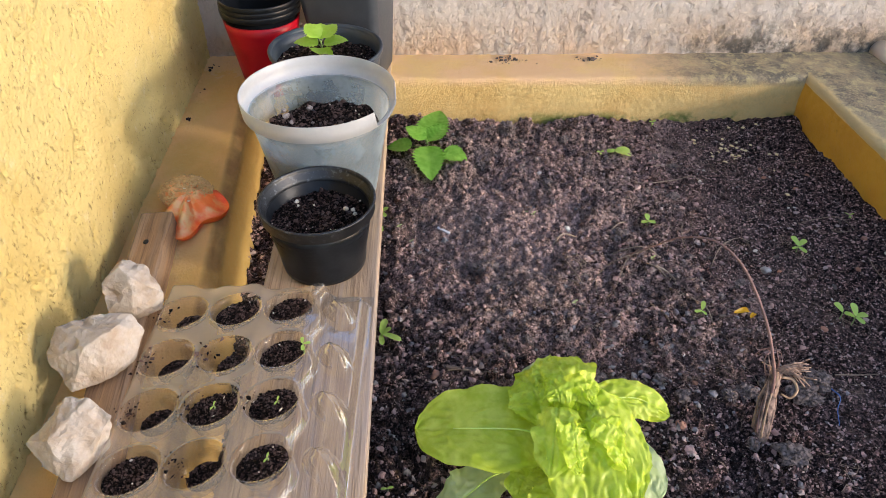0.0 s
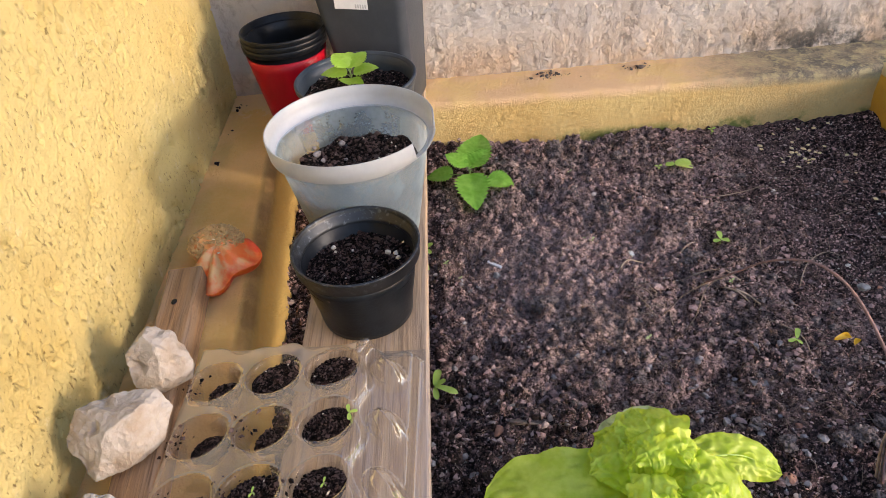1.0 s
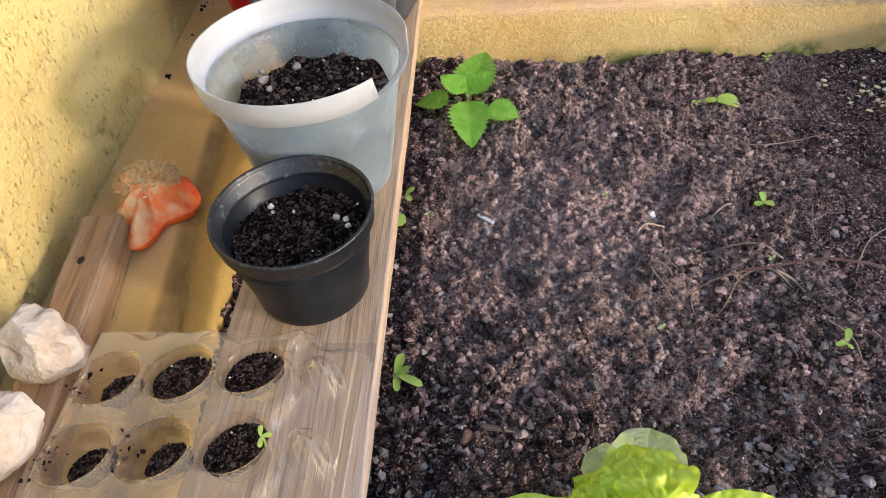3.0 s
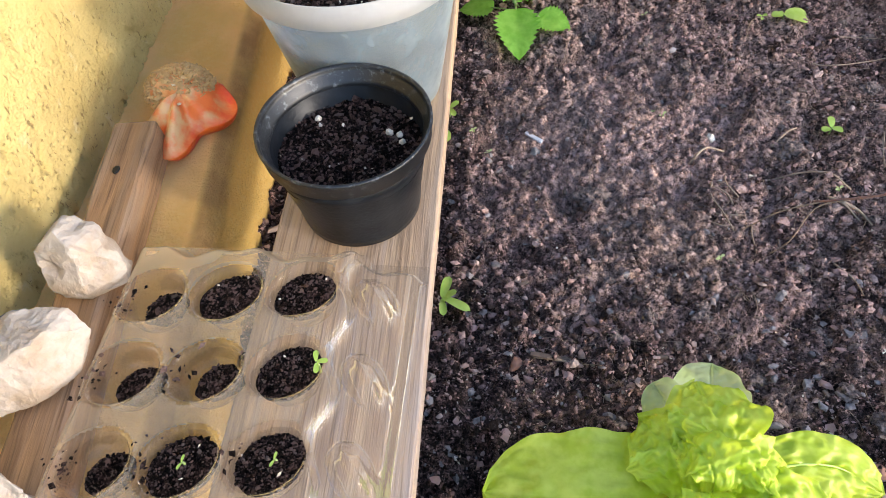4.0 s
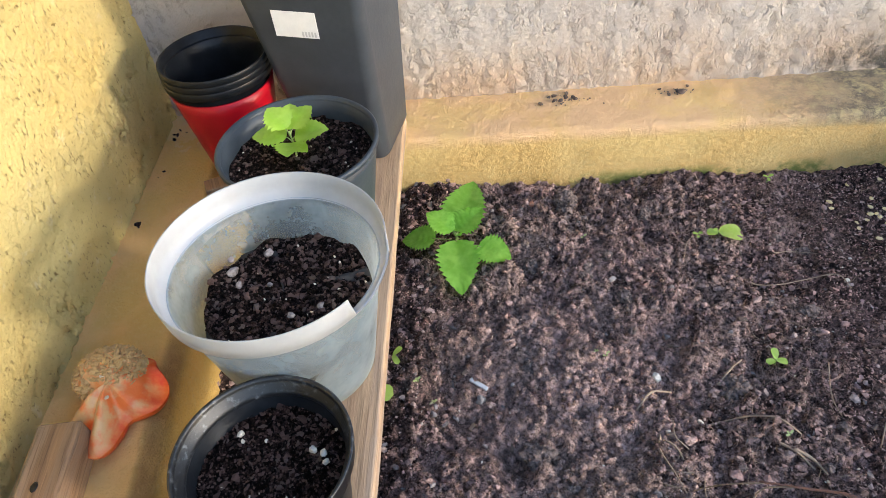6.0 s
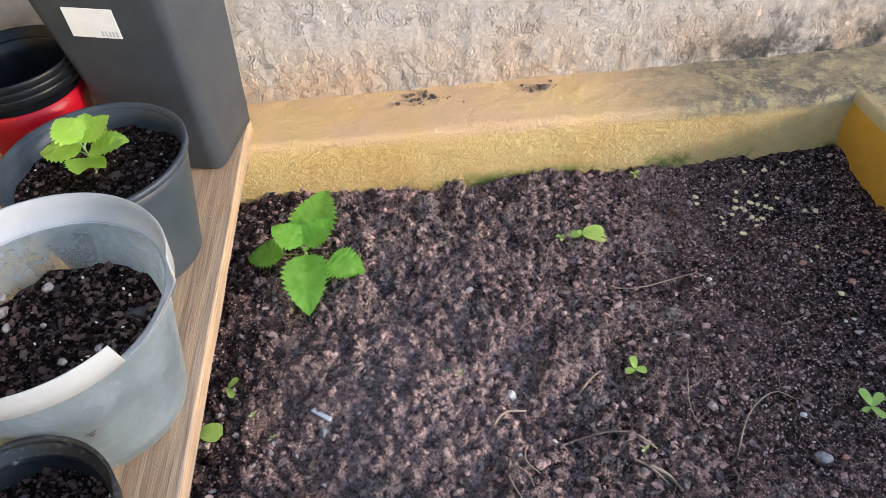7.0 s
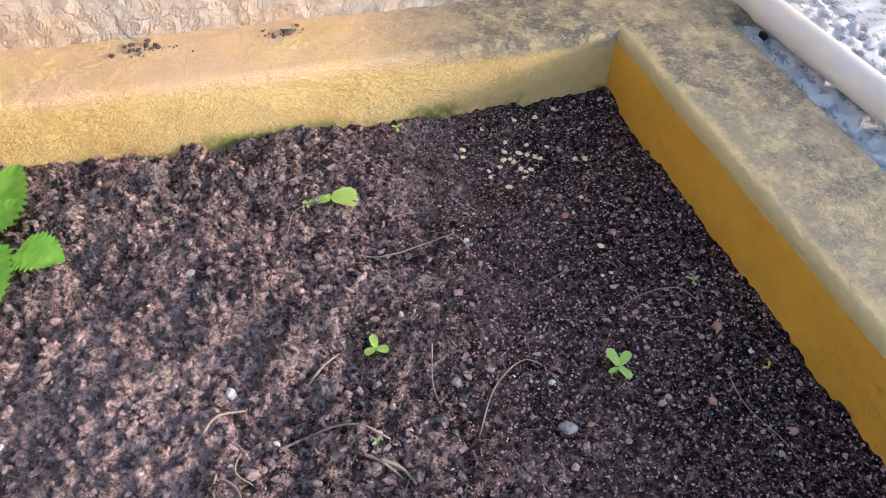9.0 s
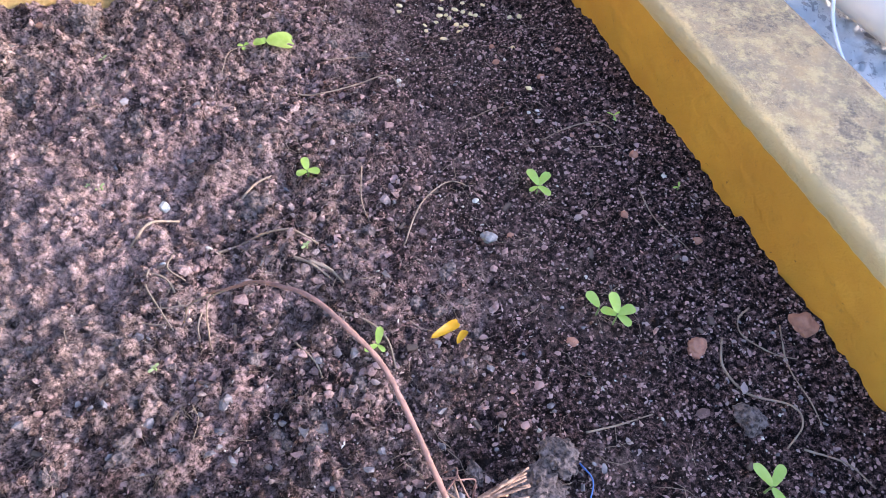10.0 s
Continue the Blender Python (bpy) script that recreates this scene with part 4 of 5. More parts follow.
# ---- stones ----
def stone(label, x, y, corners, seed):
    """A broken stone: the hull of a few corners (centimetres about its foot), with chipped and grainy faces."""
    bm = bmesh.new()
    for c in corners:
        bm.verts.new(Vector(c) * 0.01)
    bmesh.ops.convex_hull(bm, input=bm.verts[:])
    bmesh.ops.delete(bm, geom=[v for v in bm.verts if not v.link_faces], context="VERTS")
    bmesh.ops.dissolve_limit(bm, angle_limit=0.12, verts=bm.verts[:], edges=bm.edges[:])
    bmesh.ops.bevel(bm, geom=bm.edges[:], offset=0.0011, segments=2, affect="EDGES", profile=0.6)
    bmesh.ops.triangulate(bm, faces=bm.faces[:])
    for k in range(5):
        long = [e for e in bm.edges if e.calc_length() > 0.0030]
        if long:
            bmesh.ops.subdivide_edges(bm, edges=long, cuts=1)
            bmesh.ops.triangulate(bm, faces=bm.faces[:])
    bm.normal_update()
    s = Vector((seed * 2.3, seed * 5.1, 0))
    for v in bm.verts:
        q = v.co * 1000
        chip = 0.0018 * noise.noise(q * 0.045 + s) - 0.0050 * max(0.0, noise.noise(q * 0.085 + s * 2) - 0.12) - 0.0013 * abs(noise.noise(q * 0.17 + s)) + 0.00035 * noise.noise(q * 0.5 + s)
        if v.co.z > 0.003:
            v.co += v.normal * chip
    me = bpy.data.meshes.new("stone")
    bm.to_mesh(me)
    bm.free()
    me.polygons.foreach_set("use_smooth", [False] * len(me.polygons))
    me.materials.append(STONE)
    return thing("stone", label, "stone", pose(x, y, BOARD_TOP), me, group="stones on the batten")


BOARD_TOP = TOP + 0.034
stone("pale angular broken stone leaning by the wall", -0.275, 0.470, [(-2.4, -0.4, 3.8), (-1.1, 2.4, 4.4), (1.0, 2.0, 3.9), (2.6, 0.4, 1.9), (0.1, -1.5, 0.6), (-2.1, -1.6, 1.2), (0.6, -0.6, 4.6), (-0.6, 0.2, 5.2), (-2.0, 0.6, 0), (-0.6, 2.2, 0), (1.6, 1.8, 0), (1.9, 0.2, 0), (0.0, -1.2, 0), (-1.8, -1.2, 0)], 4)
stone("large pale beige broken stone on the batten", -0.283, 0.402, [(-3.6, -1.2, 2.5), (-2.9, 0.8, 4.4), (-0.7, 2.2, 4.4), (2.4, 2.8, 3.8), (3.4, 2.3, 2.4), (2.7, 0.2, 0.9), (0.9, -1.8, 0.5), (-1.4, -2.8, 0.4), (-2.3, -1.8, 1.3), (0.2, -1.5, 4.3), (1.9, -0.4, 4.9), (2.2, 0.5, 4.7), (-2.6, -0.8, 0), (-1.8, 0.8, 0), (2.0, 2.2, 0), (-0.6, -1.8, 0), (2.0, 0.4, 0)], 9)
stone("chunky cream stone with a flat white face", -0.266, 0.318, [(-4.0, 0.2, 1.4), (-0.9, 2.3, 4.3), (1.0, 2.0, 4.6), (2.6, 1.2, 3.4), (1.1, 0.0, 1.2), (0.8, -1.5, 0.5), (-0.1, -2.4, 0.4), (-2.7, -1.1, 0.3), (-1.5, -0.7, 3.0), (-3.0, 0.6, 0), (-0.8, 2.0, 0), (1.2, 1.8, 0), (1.6, 0.8, 0), (0.2, -1.8, 0), (-2.2, -0.8, 0)], 15)


# ---- dried pepper core ----
def pepper():
    ob = thing("pepper_core", "shrivelled red pepper core with a cluster of seeds", "vegetable scrap", pose(-0.285, 0.655, TOP + 0.001))
    n, m = 30, 72
    V = []
    for i in range(n):
        u = i / (n - 1)
        for j in range(m):
            a = 2 * math.pi * j / m
            out = 0.041 * (1 + 0.18 * math.sin(3 * a + 0.8) + 0.12 * math.sin(5 * a + 2))
            r = out * (0.80 + 0.20 * math.sin(math.pi * u / 0.36) if u < 0.18 else (1 - ((u - 0.18) / 0.82) ** 1.5))
            z = 0.010 * smooth(0, 0.2, u) + 0.020 * smooth(0.18, 1.0, u) - 0.0035 * math.sin(6 * a + 1) * (1 - u) * u * 4
            w = noise.noise(Vector((math.cos(a) * 2, math.sin(a) * 2, u * 3)))
            V.append((r * 0.82 * math.cos(a), r * 1.12 * math.sin(a), max(0.0, float(z) + 0.004 * w * min(1, 4 * u))))
    F = grid_faces(n, m, 0, True) + [tuple(reversed(range(m)))]
    part("flesh", mesh_of("flesh", V, F, PEPPER), ob, "glossy orange-red crumpled flesh")
    cx, cy, cz = -0.008, 0.016, 0.017
    bm = bmesh.new()
    bmesh.ops.create_icosphere(bm, subdivisions=4, radius=1)
    for v in bm.verts:
        v.co *= 1 + 0.08 * noise.noise(v.co * 3)
        v.co = Vector((v.co.x * 0.0285, v.co.y * 0.0255, v.co.z * 0.0190))
    part("pith", (bm, PITH), ob, "pale orange pith under the seeds", pose(cx, cy, cz))
    g = np.random.default_rng(5)
    k = 640
    t, c = g.uniform(0, 6.283, k), g.uniform(0.10, 1.0, k)
    q = np.sqrt(1 - c * c)
    keep = (q * np.sin(t) > -0.62) | (np.cos(t) < -0.1)
    P = np.stack([cx + 0.0288 * q * np.cos(t), cy + 0.0258 * q * np.sin(t), cz + 0.0192 * c], -1)[keep]
    tagged(part("seed_head", crumbs("seed_head", P, g.uniform(0.0016, 0.0024, len(P)), SEED, False, 0.5, rng=g), ob, "dense cluster of tan seeds"), kind="stuff")
    P = np.array([(0.003, -0.030, 0.0225), (0.005, -0.013, 0.030), (-0.003, 0.002, 0.036), (0.002, -0.039, 0.0165)])
    for q in P:
        part("loose_seed", crumbs("loose_seed", q[None], np.full(1, 0.0022), PERLITE, False, 0.4, rng=g), ob, "single pale seed")


pepper()


# ---- plants ----
def blade(length, width, bend=0.0, cup=0.0, teeth=0, ruffle=0.0, blister=0.0, seed=0, n=22, m=13, tip=1.0, stalk=0.0, fold=0.0):
    """A leaf along +x: vertices and faces. bend droops it, cup and fold raise its sides, teeth serrate its edge."""
    V = []
    for i in range(n):
        s = i / (n - 1)
        w = width / 2 * 2.3 * (s + 0.002) ** 0.44 * (1.0001 - s) ** 0.86
        if tip < 1:
            w = width / 2 * (s ** 0.42) * max(0.0, 1 - s ** 4.5) ** 0.5 if s < 1 else 0.0
        for j in range(m):
            v = 2 * j / (m - 1) - 1
            e, vein = w * v, 0.0
            if teeth and abs(v) > 0.8:
                e *= 1 + 0.40 * (0.35 - (s * teeth) % 1.0) * (abs(v) - 0.6) / 0.4 * (1 - 0.6 * s)
            if teeth:
                vein = 0.0007 * (abs(math.sin((s - 0.30 * abs(v)) * math.pi * 6)) ** 0.5 - 0.7) * min(1, 6 * abs(v))
            a = bend * s
            x = length * (math.sin(a) / bend if abs(bend) > 1e-4 else s)
            z = -length * ((1 - math.cos(a)) / bend if abs(bend) > 1e-4 else 0)
            z += cup * w * v * v + fold * w * abs(v) + vein
            if ruffle:
                z += ruffle * abs(v) ** 2.5 * math.sin(s * 15 + 3.1 * v + seed) * min(1, s * 3)
                x += 0.4 * ruffle * abs(v) ** 3 * math.cos(s * 13 + seed)
            if blister:
                z += blister * noise.noise(Vector((x * 105 + seed, e * 105, 0.0))) + 0.55 * blister * noise.noise(Vector((x * 230 + seed, e * 230, 4.0)))
            V.append((x, e + (min(0.0004, 0.006 * width) * math.sin(s * 30 + seed) if abs(v) > 0.9 else 0), z))
    return V, grid_faces(n, m)


def leaf_part(name, parent, leafdata, material, at, label=""):
    return part(name, mesh_of(name, leafdata[0], leafdata[1], material), parent, label, at)


def line_part(name, parent, pts, r, r2, material, label=""):
    v, f = tube(pts, r, r2, 6, 5)
    return part(name, mesh_of(name, [tuple(q) for q in v], f, material), parent, label)


def curved_leaf(points, width, up, cup, ruffle, blister, seed, n=64, m=45):
    """A broad lettuce leaf along a curved midline, puckered between its veins and waved at its edge."""
    line = spline(points, 24)
    V = []
    for i in range(n):
        s = i / (n - 1)
        f = s * (len(line) - 1)
        k = min(int(f), len(line) - 2)
        c = line[k].lerp(line[k + 1], f - k)
        t = (line[min(k + 3, len(line) - 1)] - line[max(k - 2, 0)]).normalized()
        side = t.cross(Vector(up)).normalized()
        nrm = side.cross(t)
        w = width / 2 * float(0.16 + 0.84 * smooth(0.02, 0.55, s))
        if s > 0.55:
            w *= math.sqrt(max(0.0, 1 - ((s - 0.55) / 0.45) ** 2.4))
        w *= 1 + 0.07 * noise.noise(Vector((s * 9, seed, 0)))
        for j in range(m):
            v = 2 * j / (m - 1) - 1
            a = abs(v)
            e = w * v
            q = Vector((s * 0.10 / 0.0062, e / 0.0062, seed))
            puck = blister * (0.8 - 1.9 * abs(noise.noise(q * 0.8)) - 0.7 * abs(noise.noise(q * 1.7))) * min(1, 5 * s)
            h = cup * w * v * v + puck - 0.0016 * math.exp(-(v / 0.05) ** 2)
            wave = ruffle * a ** 3 * (0.7 * math.sin(s * 13 + 2.2 * v + seed) + 0.5 * math.sin(s * 31 + seed * 2 + v)) * min(1, 3 * s)
            V.append(c + side * (e + 0.35 * wave) + nrm * (h + wave) + t * (0.0022 * noise.noise(Vector((v * 7, seed, 3))) * s))
    return [tuple(p) for p in V], grid_faces(n, m)


def lettuce():
    x, y = 0.098, 0.366
    z = -0.030
    ob = thing("lettuce", "bright yellow-green young lettuce with crinkled leaves", "lettuce", pose(x, y, z))
    # midline in world metres, width, up, cup, ruffle, blister, material
    leaves = [
        ([(0.090, 0.366, -0.008), (0.078, 0.369, 0.034), (0.028, 0.365, 0.047), (-0.022, 0.368, 0.040)], 0.079, (0, -0.10, 1), 0.10, 0.0020, 0.0018, LETTUCE),
        ([(0.080, 0.360, -0.012), (0.046, 0.348, 0.006), (0.018, 0.322, 0.014), (-0.006, 0.316, 0.004)], 0.044, (0, 0, 1), 0.10, 0.002, 0.0014, LETTUCE_PALE),
        ([(0.100, 0.375, -0.010), (0.107, 0.408, 0.018), (0.113, 0.440, 0.022), (0.121, 0.472, 0.010)], 0.050, (0, 0, 1), 0.16, 0.002, 0.0012, LETTUCE_PALE),
        ([(0.095, 0.375, -0.010), (0.091, 0.405, 0.022), (0.086, 0.432, 0.028), (0.080, 0.450, 0.022)], 0.032, (-0.4, 0, 1), 0.14, 0.002, 0.0010, LETTUCE_PALE),
        ([(0.098, 0.370, 0.000), (0.102, 0.380, 0.045), (0.103, 0.408, 0.066), (0.097, 0.438, 0.050)], 0.056, (0.1, -0.2, 1), -0.10, 0.0065, 0.0036, LETTUCE),
        ([(0.095, 0.368, 0.010), (0.085, 0.376, 0.050), (0.074, 0.394, 0.064), (0.064, 0.412, 0.054)], 0.046, (-0.3, -0.2, 1), -0.15, 0.004, 0.0030, LETTUCE),
        ([(0.105, 0.372, 0.000), (0.128, 0.388, 0.045), (0.164, 0.394, 0.050), (0.194, 0.386, 0.036)], 0.036, (0, -0.35, 1), -0.22, 0.003, 0.0024, LETTUCE),
        ([(0.110, 0.375, 0.000), (0.140, 0.396, 0.038), (0.172, 0.400, 0.041), (0.195, 0.393, 0.034)], 0.026, (0.1, 0, 1), 0.10, 0.002, 0.0016, LETTUCE),
        ([(0.102, 0.369, 0.020), (0.118, 0.367, 0.068), (0.138, 0.346, 0.058), (0.150, 0.306, 0.030)], 0.054, (0.1, -0.2, 1), -0.12, 0.0065, 0.0040, LETTUCE),
        ([(0.098, 0.372, 0.030), (0.093, 0.365, 0.074), (0.088, 0.343, 0.077), (0.082, 0.314, 0.056)], 0.036, (-0.2, -0.1, 1), -0.20, 0.0060, 0.0022, LETTUCE),
        ([(0.100, 0.362, 0.020), (0.106, 0.346, 0.060), (0.111, 0.322, 0.050), (0.113, 0.285, 0.026)], 0.062, (0, 0, 1), 0.06, 0.0040, 0.0026, LETTUCE),
        ([(0.105, 0.360, 0.000), (0.135, 0.350, 0.028), (0.158, 0.335, 0.030), (0.174, 0.318, 0.018)], 0.052, (0, 0, 1), 0.08, 0.003, 0.0016, LETTUCE_PALE),
        ([(0.092, 0.358, 0.000), (0.078, 0.346, 0.018), (0.066, 0.333, 0.020), (0.061, 0.322, 0.012)], 0.028, (0, 0, 1), 0.10, 0.003, 0.0016, LETTUCE),
        ([(0.098, 0.355, 0.000), (0.092, 0.325, 0.030), (0.088, 0.296, 0.030), (0.084, 0.264, 0.016)], 0.044, (0, 0, 1), 0.08, 0.004, 0.0024, LETTUCE),
    ]
    leaves += [
        ([(0.101, 0.368, 0.030), (0.108, 0.373, 0.072), (0.120, 0.380, 0.080), (0.133, 0.384, 0.064)], 0.034, (0.3, -0.3, 1), -0.20, 0.0060, 0.0034, LETTUCE),
        ([(0.098, 0.367, 0.030), (0.095, 0.373, 0.075), (0.089, 0.386, 0.078), (0.080, 0.399, 0.064)], 0.030, (-0.3, -0.3, 1), -0.20, 0.0050, 0.0030, LETTUCE),
        ([(0.104, 0.363, 0.030), (0.120, 0.353, 0.074), (0.132, 0.339, 0.073), (0.143, 0.322, 0.054)], 0.032, (0.2, 0.1, 1), -0.15, 0.0060, 0.0036, LETTUCE),
        ([(0.099, 0.361, 0.030), (0.099, 0.346, 0.079), (0.101, 0.331, 0.077), (0.104, 0.314, 0.060)], 0.026, (0.2, 0, 1), -0.25, 0.0060, 0.0026, LETTUCE),
    ]
    off = Vector((x, y, z))
    for k, (pts, W, up, cup, ru, bl, mat) in enumerate(leaves):
        q = [Vector(a) - off for a in pts]
        lf = leaf_part("leaf", ob, curved_leaf(q, W, up, cup, ru, bl, 3.7 * k), mat, Matrix.Identity(4))
        if k < 3 or k == 6:
            v, f = tube([a + Vector((0, 0, -0.0004)) for a in spline(q, 8)[:20]], 0.0015, 0.0003, 8, 3)
            part("midrib", mesh_of("midrib", [tuple(a) for a in v], f, MIDRIB), lf, "pale midrib")
    line_part("stem", ob, [(0, 0, -0.01), (0, 0, 0.012), (0, 0, 0.030)], 0.009, 0.007, LETTUCE_PALE)


lettuce()


def nettle(name, label, x, y, z, leaves, scale=1.0, teeth=17, material=NETTLE):
    """A young nettle: a short stem and opposite toothed leaves (azimuth, rise, length, width, height)."""
    ob = thing(name, label, "plant", pose(x, y, z))
    top = max(q[4] for q in leaves)
    line_part("stem", ob, [(0, 0, -0.004), (0.001, 0, top * 0.5), (0, 0, top)], 0.0014 * scale, 0.0009 * scale, STEM)
    for k, (az, rise, L, W, h, *far) in enumerate(leaves):
        o = far[0] if far else 0.007 * scale
        d = blade(L, W, 0.32, 0.04, teeth, 0, 0.0005, k, 4 * teeth + 1, 13, 1.0, fold=0.10)
        m = Matrix.Translation((0, 0, h)) @ pose(0, 0, 0, 0, 0, az) @ pose(0, 0, 0, 0, -rise, 0) @ Matrix.Translation((o - 0.001, 0, 0))
        leaf_part("leaf", ob, d, material, m)
        line_part("leaf_stalk", ob, [(0, 0, h * 0.8), (0.004 * scale * math.cos(math.radians(az)), 0.004 * scale * math.sin(math.radians(az)), h), ((o + 0.002) * math.cos(math.radians(az)), (o + 0.002) * math.sin(math.radians(az)), h + 0.001)], 0.0007 * scale, 0.0005 * scale, STEM)
    return ob


nettle("nettle", "young bright green nettle with toothed leaves in the bed", -0.023, 0.886, -0.026,
       [(-84, -4, 0.066, 0.044, 0.022), (76, 18, 0.072, 0.048, 0.022), (172, 0, 0.038, 0.038, 0.016, 0.024), (-22, 0, 0.038, 0.040, 0.015, 0.026), (146, 24, 0.036, 0.032, 0.028, 0.004), (38, 26, 0.036, 0.036, 0.028, 0.004), (-60, 40, 0.010, 0.008, 0.025), (110, 40, 0.010, 0.008, 0.025)], 1.0, 11)
nettle("nettle_seedling", "small green nettle seedling in the grey pot", -0.150, 0.838, 0.1674 - 0.020,
       [(180, 12, 0.030, 0.033, 0.020), (8, 14, 0.030, 0.033, 0.020), (138, 34, 0.026, 0.028, 0.026), (48, 30, 0.026, 0.028, 0.026), (95, 30, 0.027, 0.027, 0.024), (-85, 15, 0.023, 0.026, 0.016), (-35, 5, 0.014, 0.014, 0.012)], 0.7, 8, YOUNG_NETTLE)


def seedling(label, x, y, leaves, stem=0.010, z=None, material=SEEDLING):
    """A seedling: leaves are (azimuth, rise, length, width)."""
    z = float(soil_z(x, y)) if z is None else z
    ob = thing("seedling", label, "seedling", pose(x, y, z), group="seedlings in the bed")
    line_part("stem", ob, [(0, 0, -0.003), (0.0006, 0.0004, stem * 0.5), (0, 0, stem)], 0.0008, 0.0006, STEM)
    for k, (az, rise, L, W) in enumerate(leaves):
        d = blade(L * 0.85, W * 0.85, 0.5, 0.12, 0, 0, 0.0003, k, 12, 7, 0.5)
        leaf_part("leaf", ob, d, material, Matrix.Translation((0, 0, stem - 0.0006 * k)) @ pose(0, 0, 0, 0, 0, az) @ pose(0, 0, 0, 0, -rise, 0))
    return ob


seedling("tiny pale green three-leaved seedling in the soil", 0.266, 0.735, [(95, 40, 0.013, 0.010), (-15, 12, 0.012, 0.011), (195, 15, 0.011, 0.010)], 0.008)
seedling("light green seedling with one broad leaf", 0.252, 0.895, [(-4, 6, 0.030, 0.037), (175, 10, 0.014, 0.016), (120, 25, 0.008, 0.008)], 0.006)
seedling("tiny seedling with clustered round leaves", 0.232, 0.896, [(20, 20, 0.007, 0.006), (160, 20, 0.007, 0.006), (260, 15, 0.006, 0.005)], 0.006)
seedling("light green lettuce seedling with four leaves", 0.438, 0.680, [(110, 35, 0.018, 0.012), (35, 28, 0.018, 0.011), (-55, 8, 0.015, 0.010), (200, 10, 0.010, 0.006)])
seedling("light green lettuce seedling with several leaves", 0.449, 0.553, [(95, 45, 0.018, 0.012), (5, 20, 0.016, 0.012), (-60, 10, 0.014, 0.010), (150, 20, 0.014, 0.010)], 0.014)
seedling("single pale seed leaf on a thin stalk", 0.440, 0.562, [(118, 35, 0.016, 0.012)], 0.010)
seedling("pale green seedling near the clod", 0.494, 0.425, [(120, 35, 0.020, 0.011), (40, 30, 0.018, 0.010), (-80, 10, 0.016, 0.010)], 0.012)
seedling("tiny green sprout in dark soil", 0.531, 0.745, [(20, 20, 0.008, 0.003), (140, 25, 0.008, 0.003), (260, 15, 0.007, 0.003)], 0.005)
seedling("tiny yellowish sprout in dark soil", 0.549, 0.657, [(60, 20, 0.006, 0.003), (180, 20, 0.006, 0.003)], 0.004)
seedling("tiny sprout at the damp ledge foot", 0.328, 0.985, [(20, 25, 0.008, 0.006), (150, 25, 0.007, 0.005), (270, 15, 0.007, 0.005)], 0.008)
seedling("green sprout growing beside the plank", -0.066, 0.533, [(-25, 15, 0.030, 0.011), (75, 30, 0.022, 0.012), (-80, 10, 0.018, 0.009), (20, 40, 0.016, 0.009)], 0.014)
seedling("green sprout hidden beside the plank", -0.080, 0.745, [(-60, 20, 0.016, 0.009), (40, 30, 0.014, 0.009)], 0.012)
seedling("tiny pair of pale seed leaves by the plank", -0.048, 0.352, [(10, 15, 0.007, 0.004), (185, 15, 0.007, 0.004)], 0.005)
seedling("small pale green sprout beside a fallen root", 0.289, 0.570, [(70, 35, 0.014, 0.008), (200, 20, 0.012, 0.007), (-60, 15, 0.008, 0.005)], 0.006)
seedling("round green leaf low beside the plank", -0.093, 0.698, [(-10, 12, 0.024, 0.026), (160, 10, 0.012, 0.010)], 0.014)
for px, py in ((0.109, 0.742), (0.117, 0.738), (0.113, 0.898), (-0.055, 0.717), (-0.040, 0.700), (0.255, 0.660), (0.150, 0.585)):
    seedling("minute green sprout in brown soil", px, py, [(40, 25, 0.005, 0.0035), (210, 25, 0.005, 0.0035), (120, 25, 0.004, 0.003)], 0.003, None, LETTUCE_PALE)
for row, col, dx, dy in ((1, 0, 0.018, 0.002), (2, 0, 0.004, 0.0), (2, 1, 0.002, 0.0), (3, 0, 0.004, 0.001)):
    c = cup_center(row, col)
    big = row == 1
    L = 0.008 if big else 0.005
    seedling("tiny bright green sprout in a tray cup", c.x + dx, c.y + dy, [(100, 20, L, L * 0.6), (10, 20, L, L * 0.6), (-80, 15, L, L * 0.6)] if big else [(80, 25, L, L * 0.5), (250, 25, L, L * 0.5)], 0.010 if big else 0.004, TRAY_Z - 0.0050)


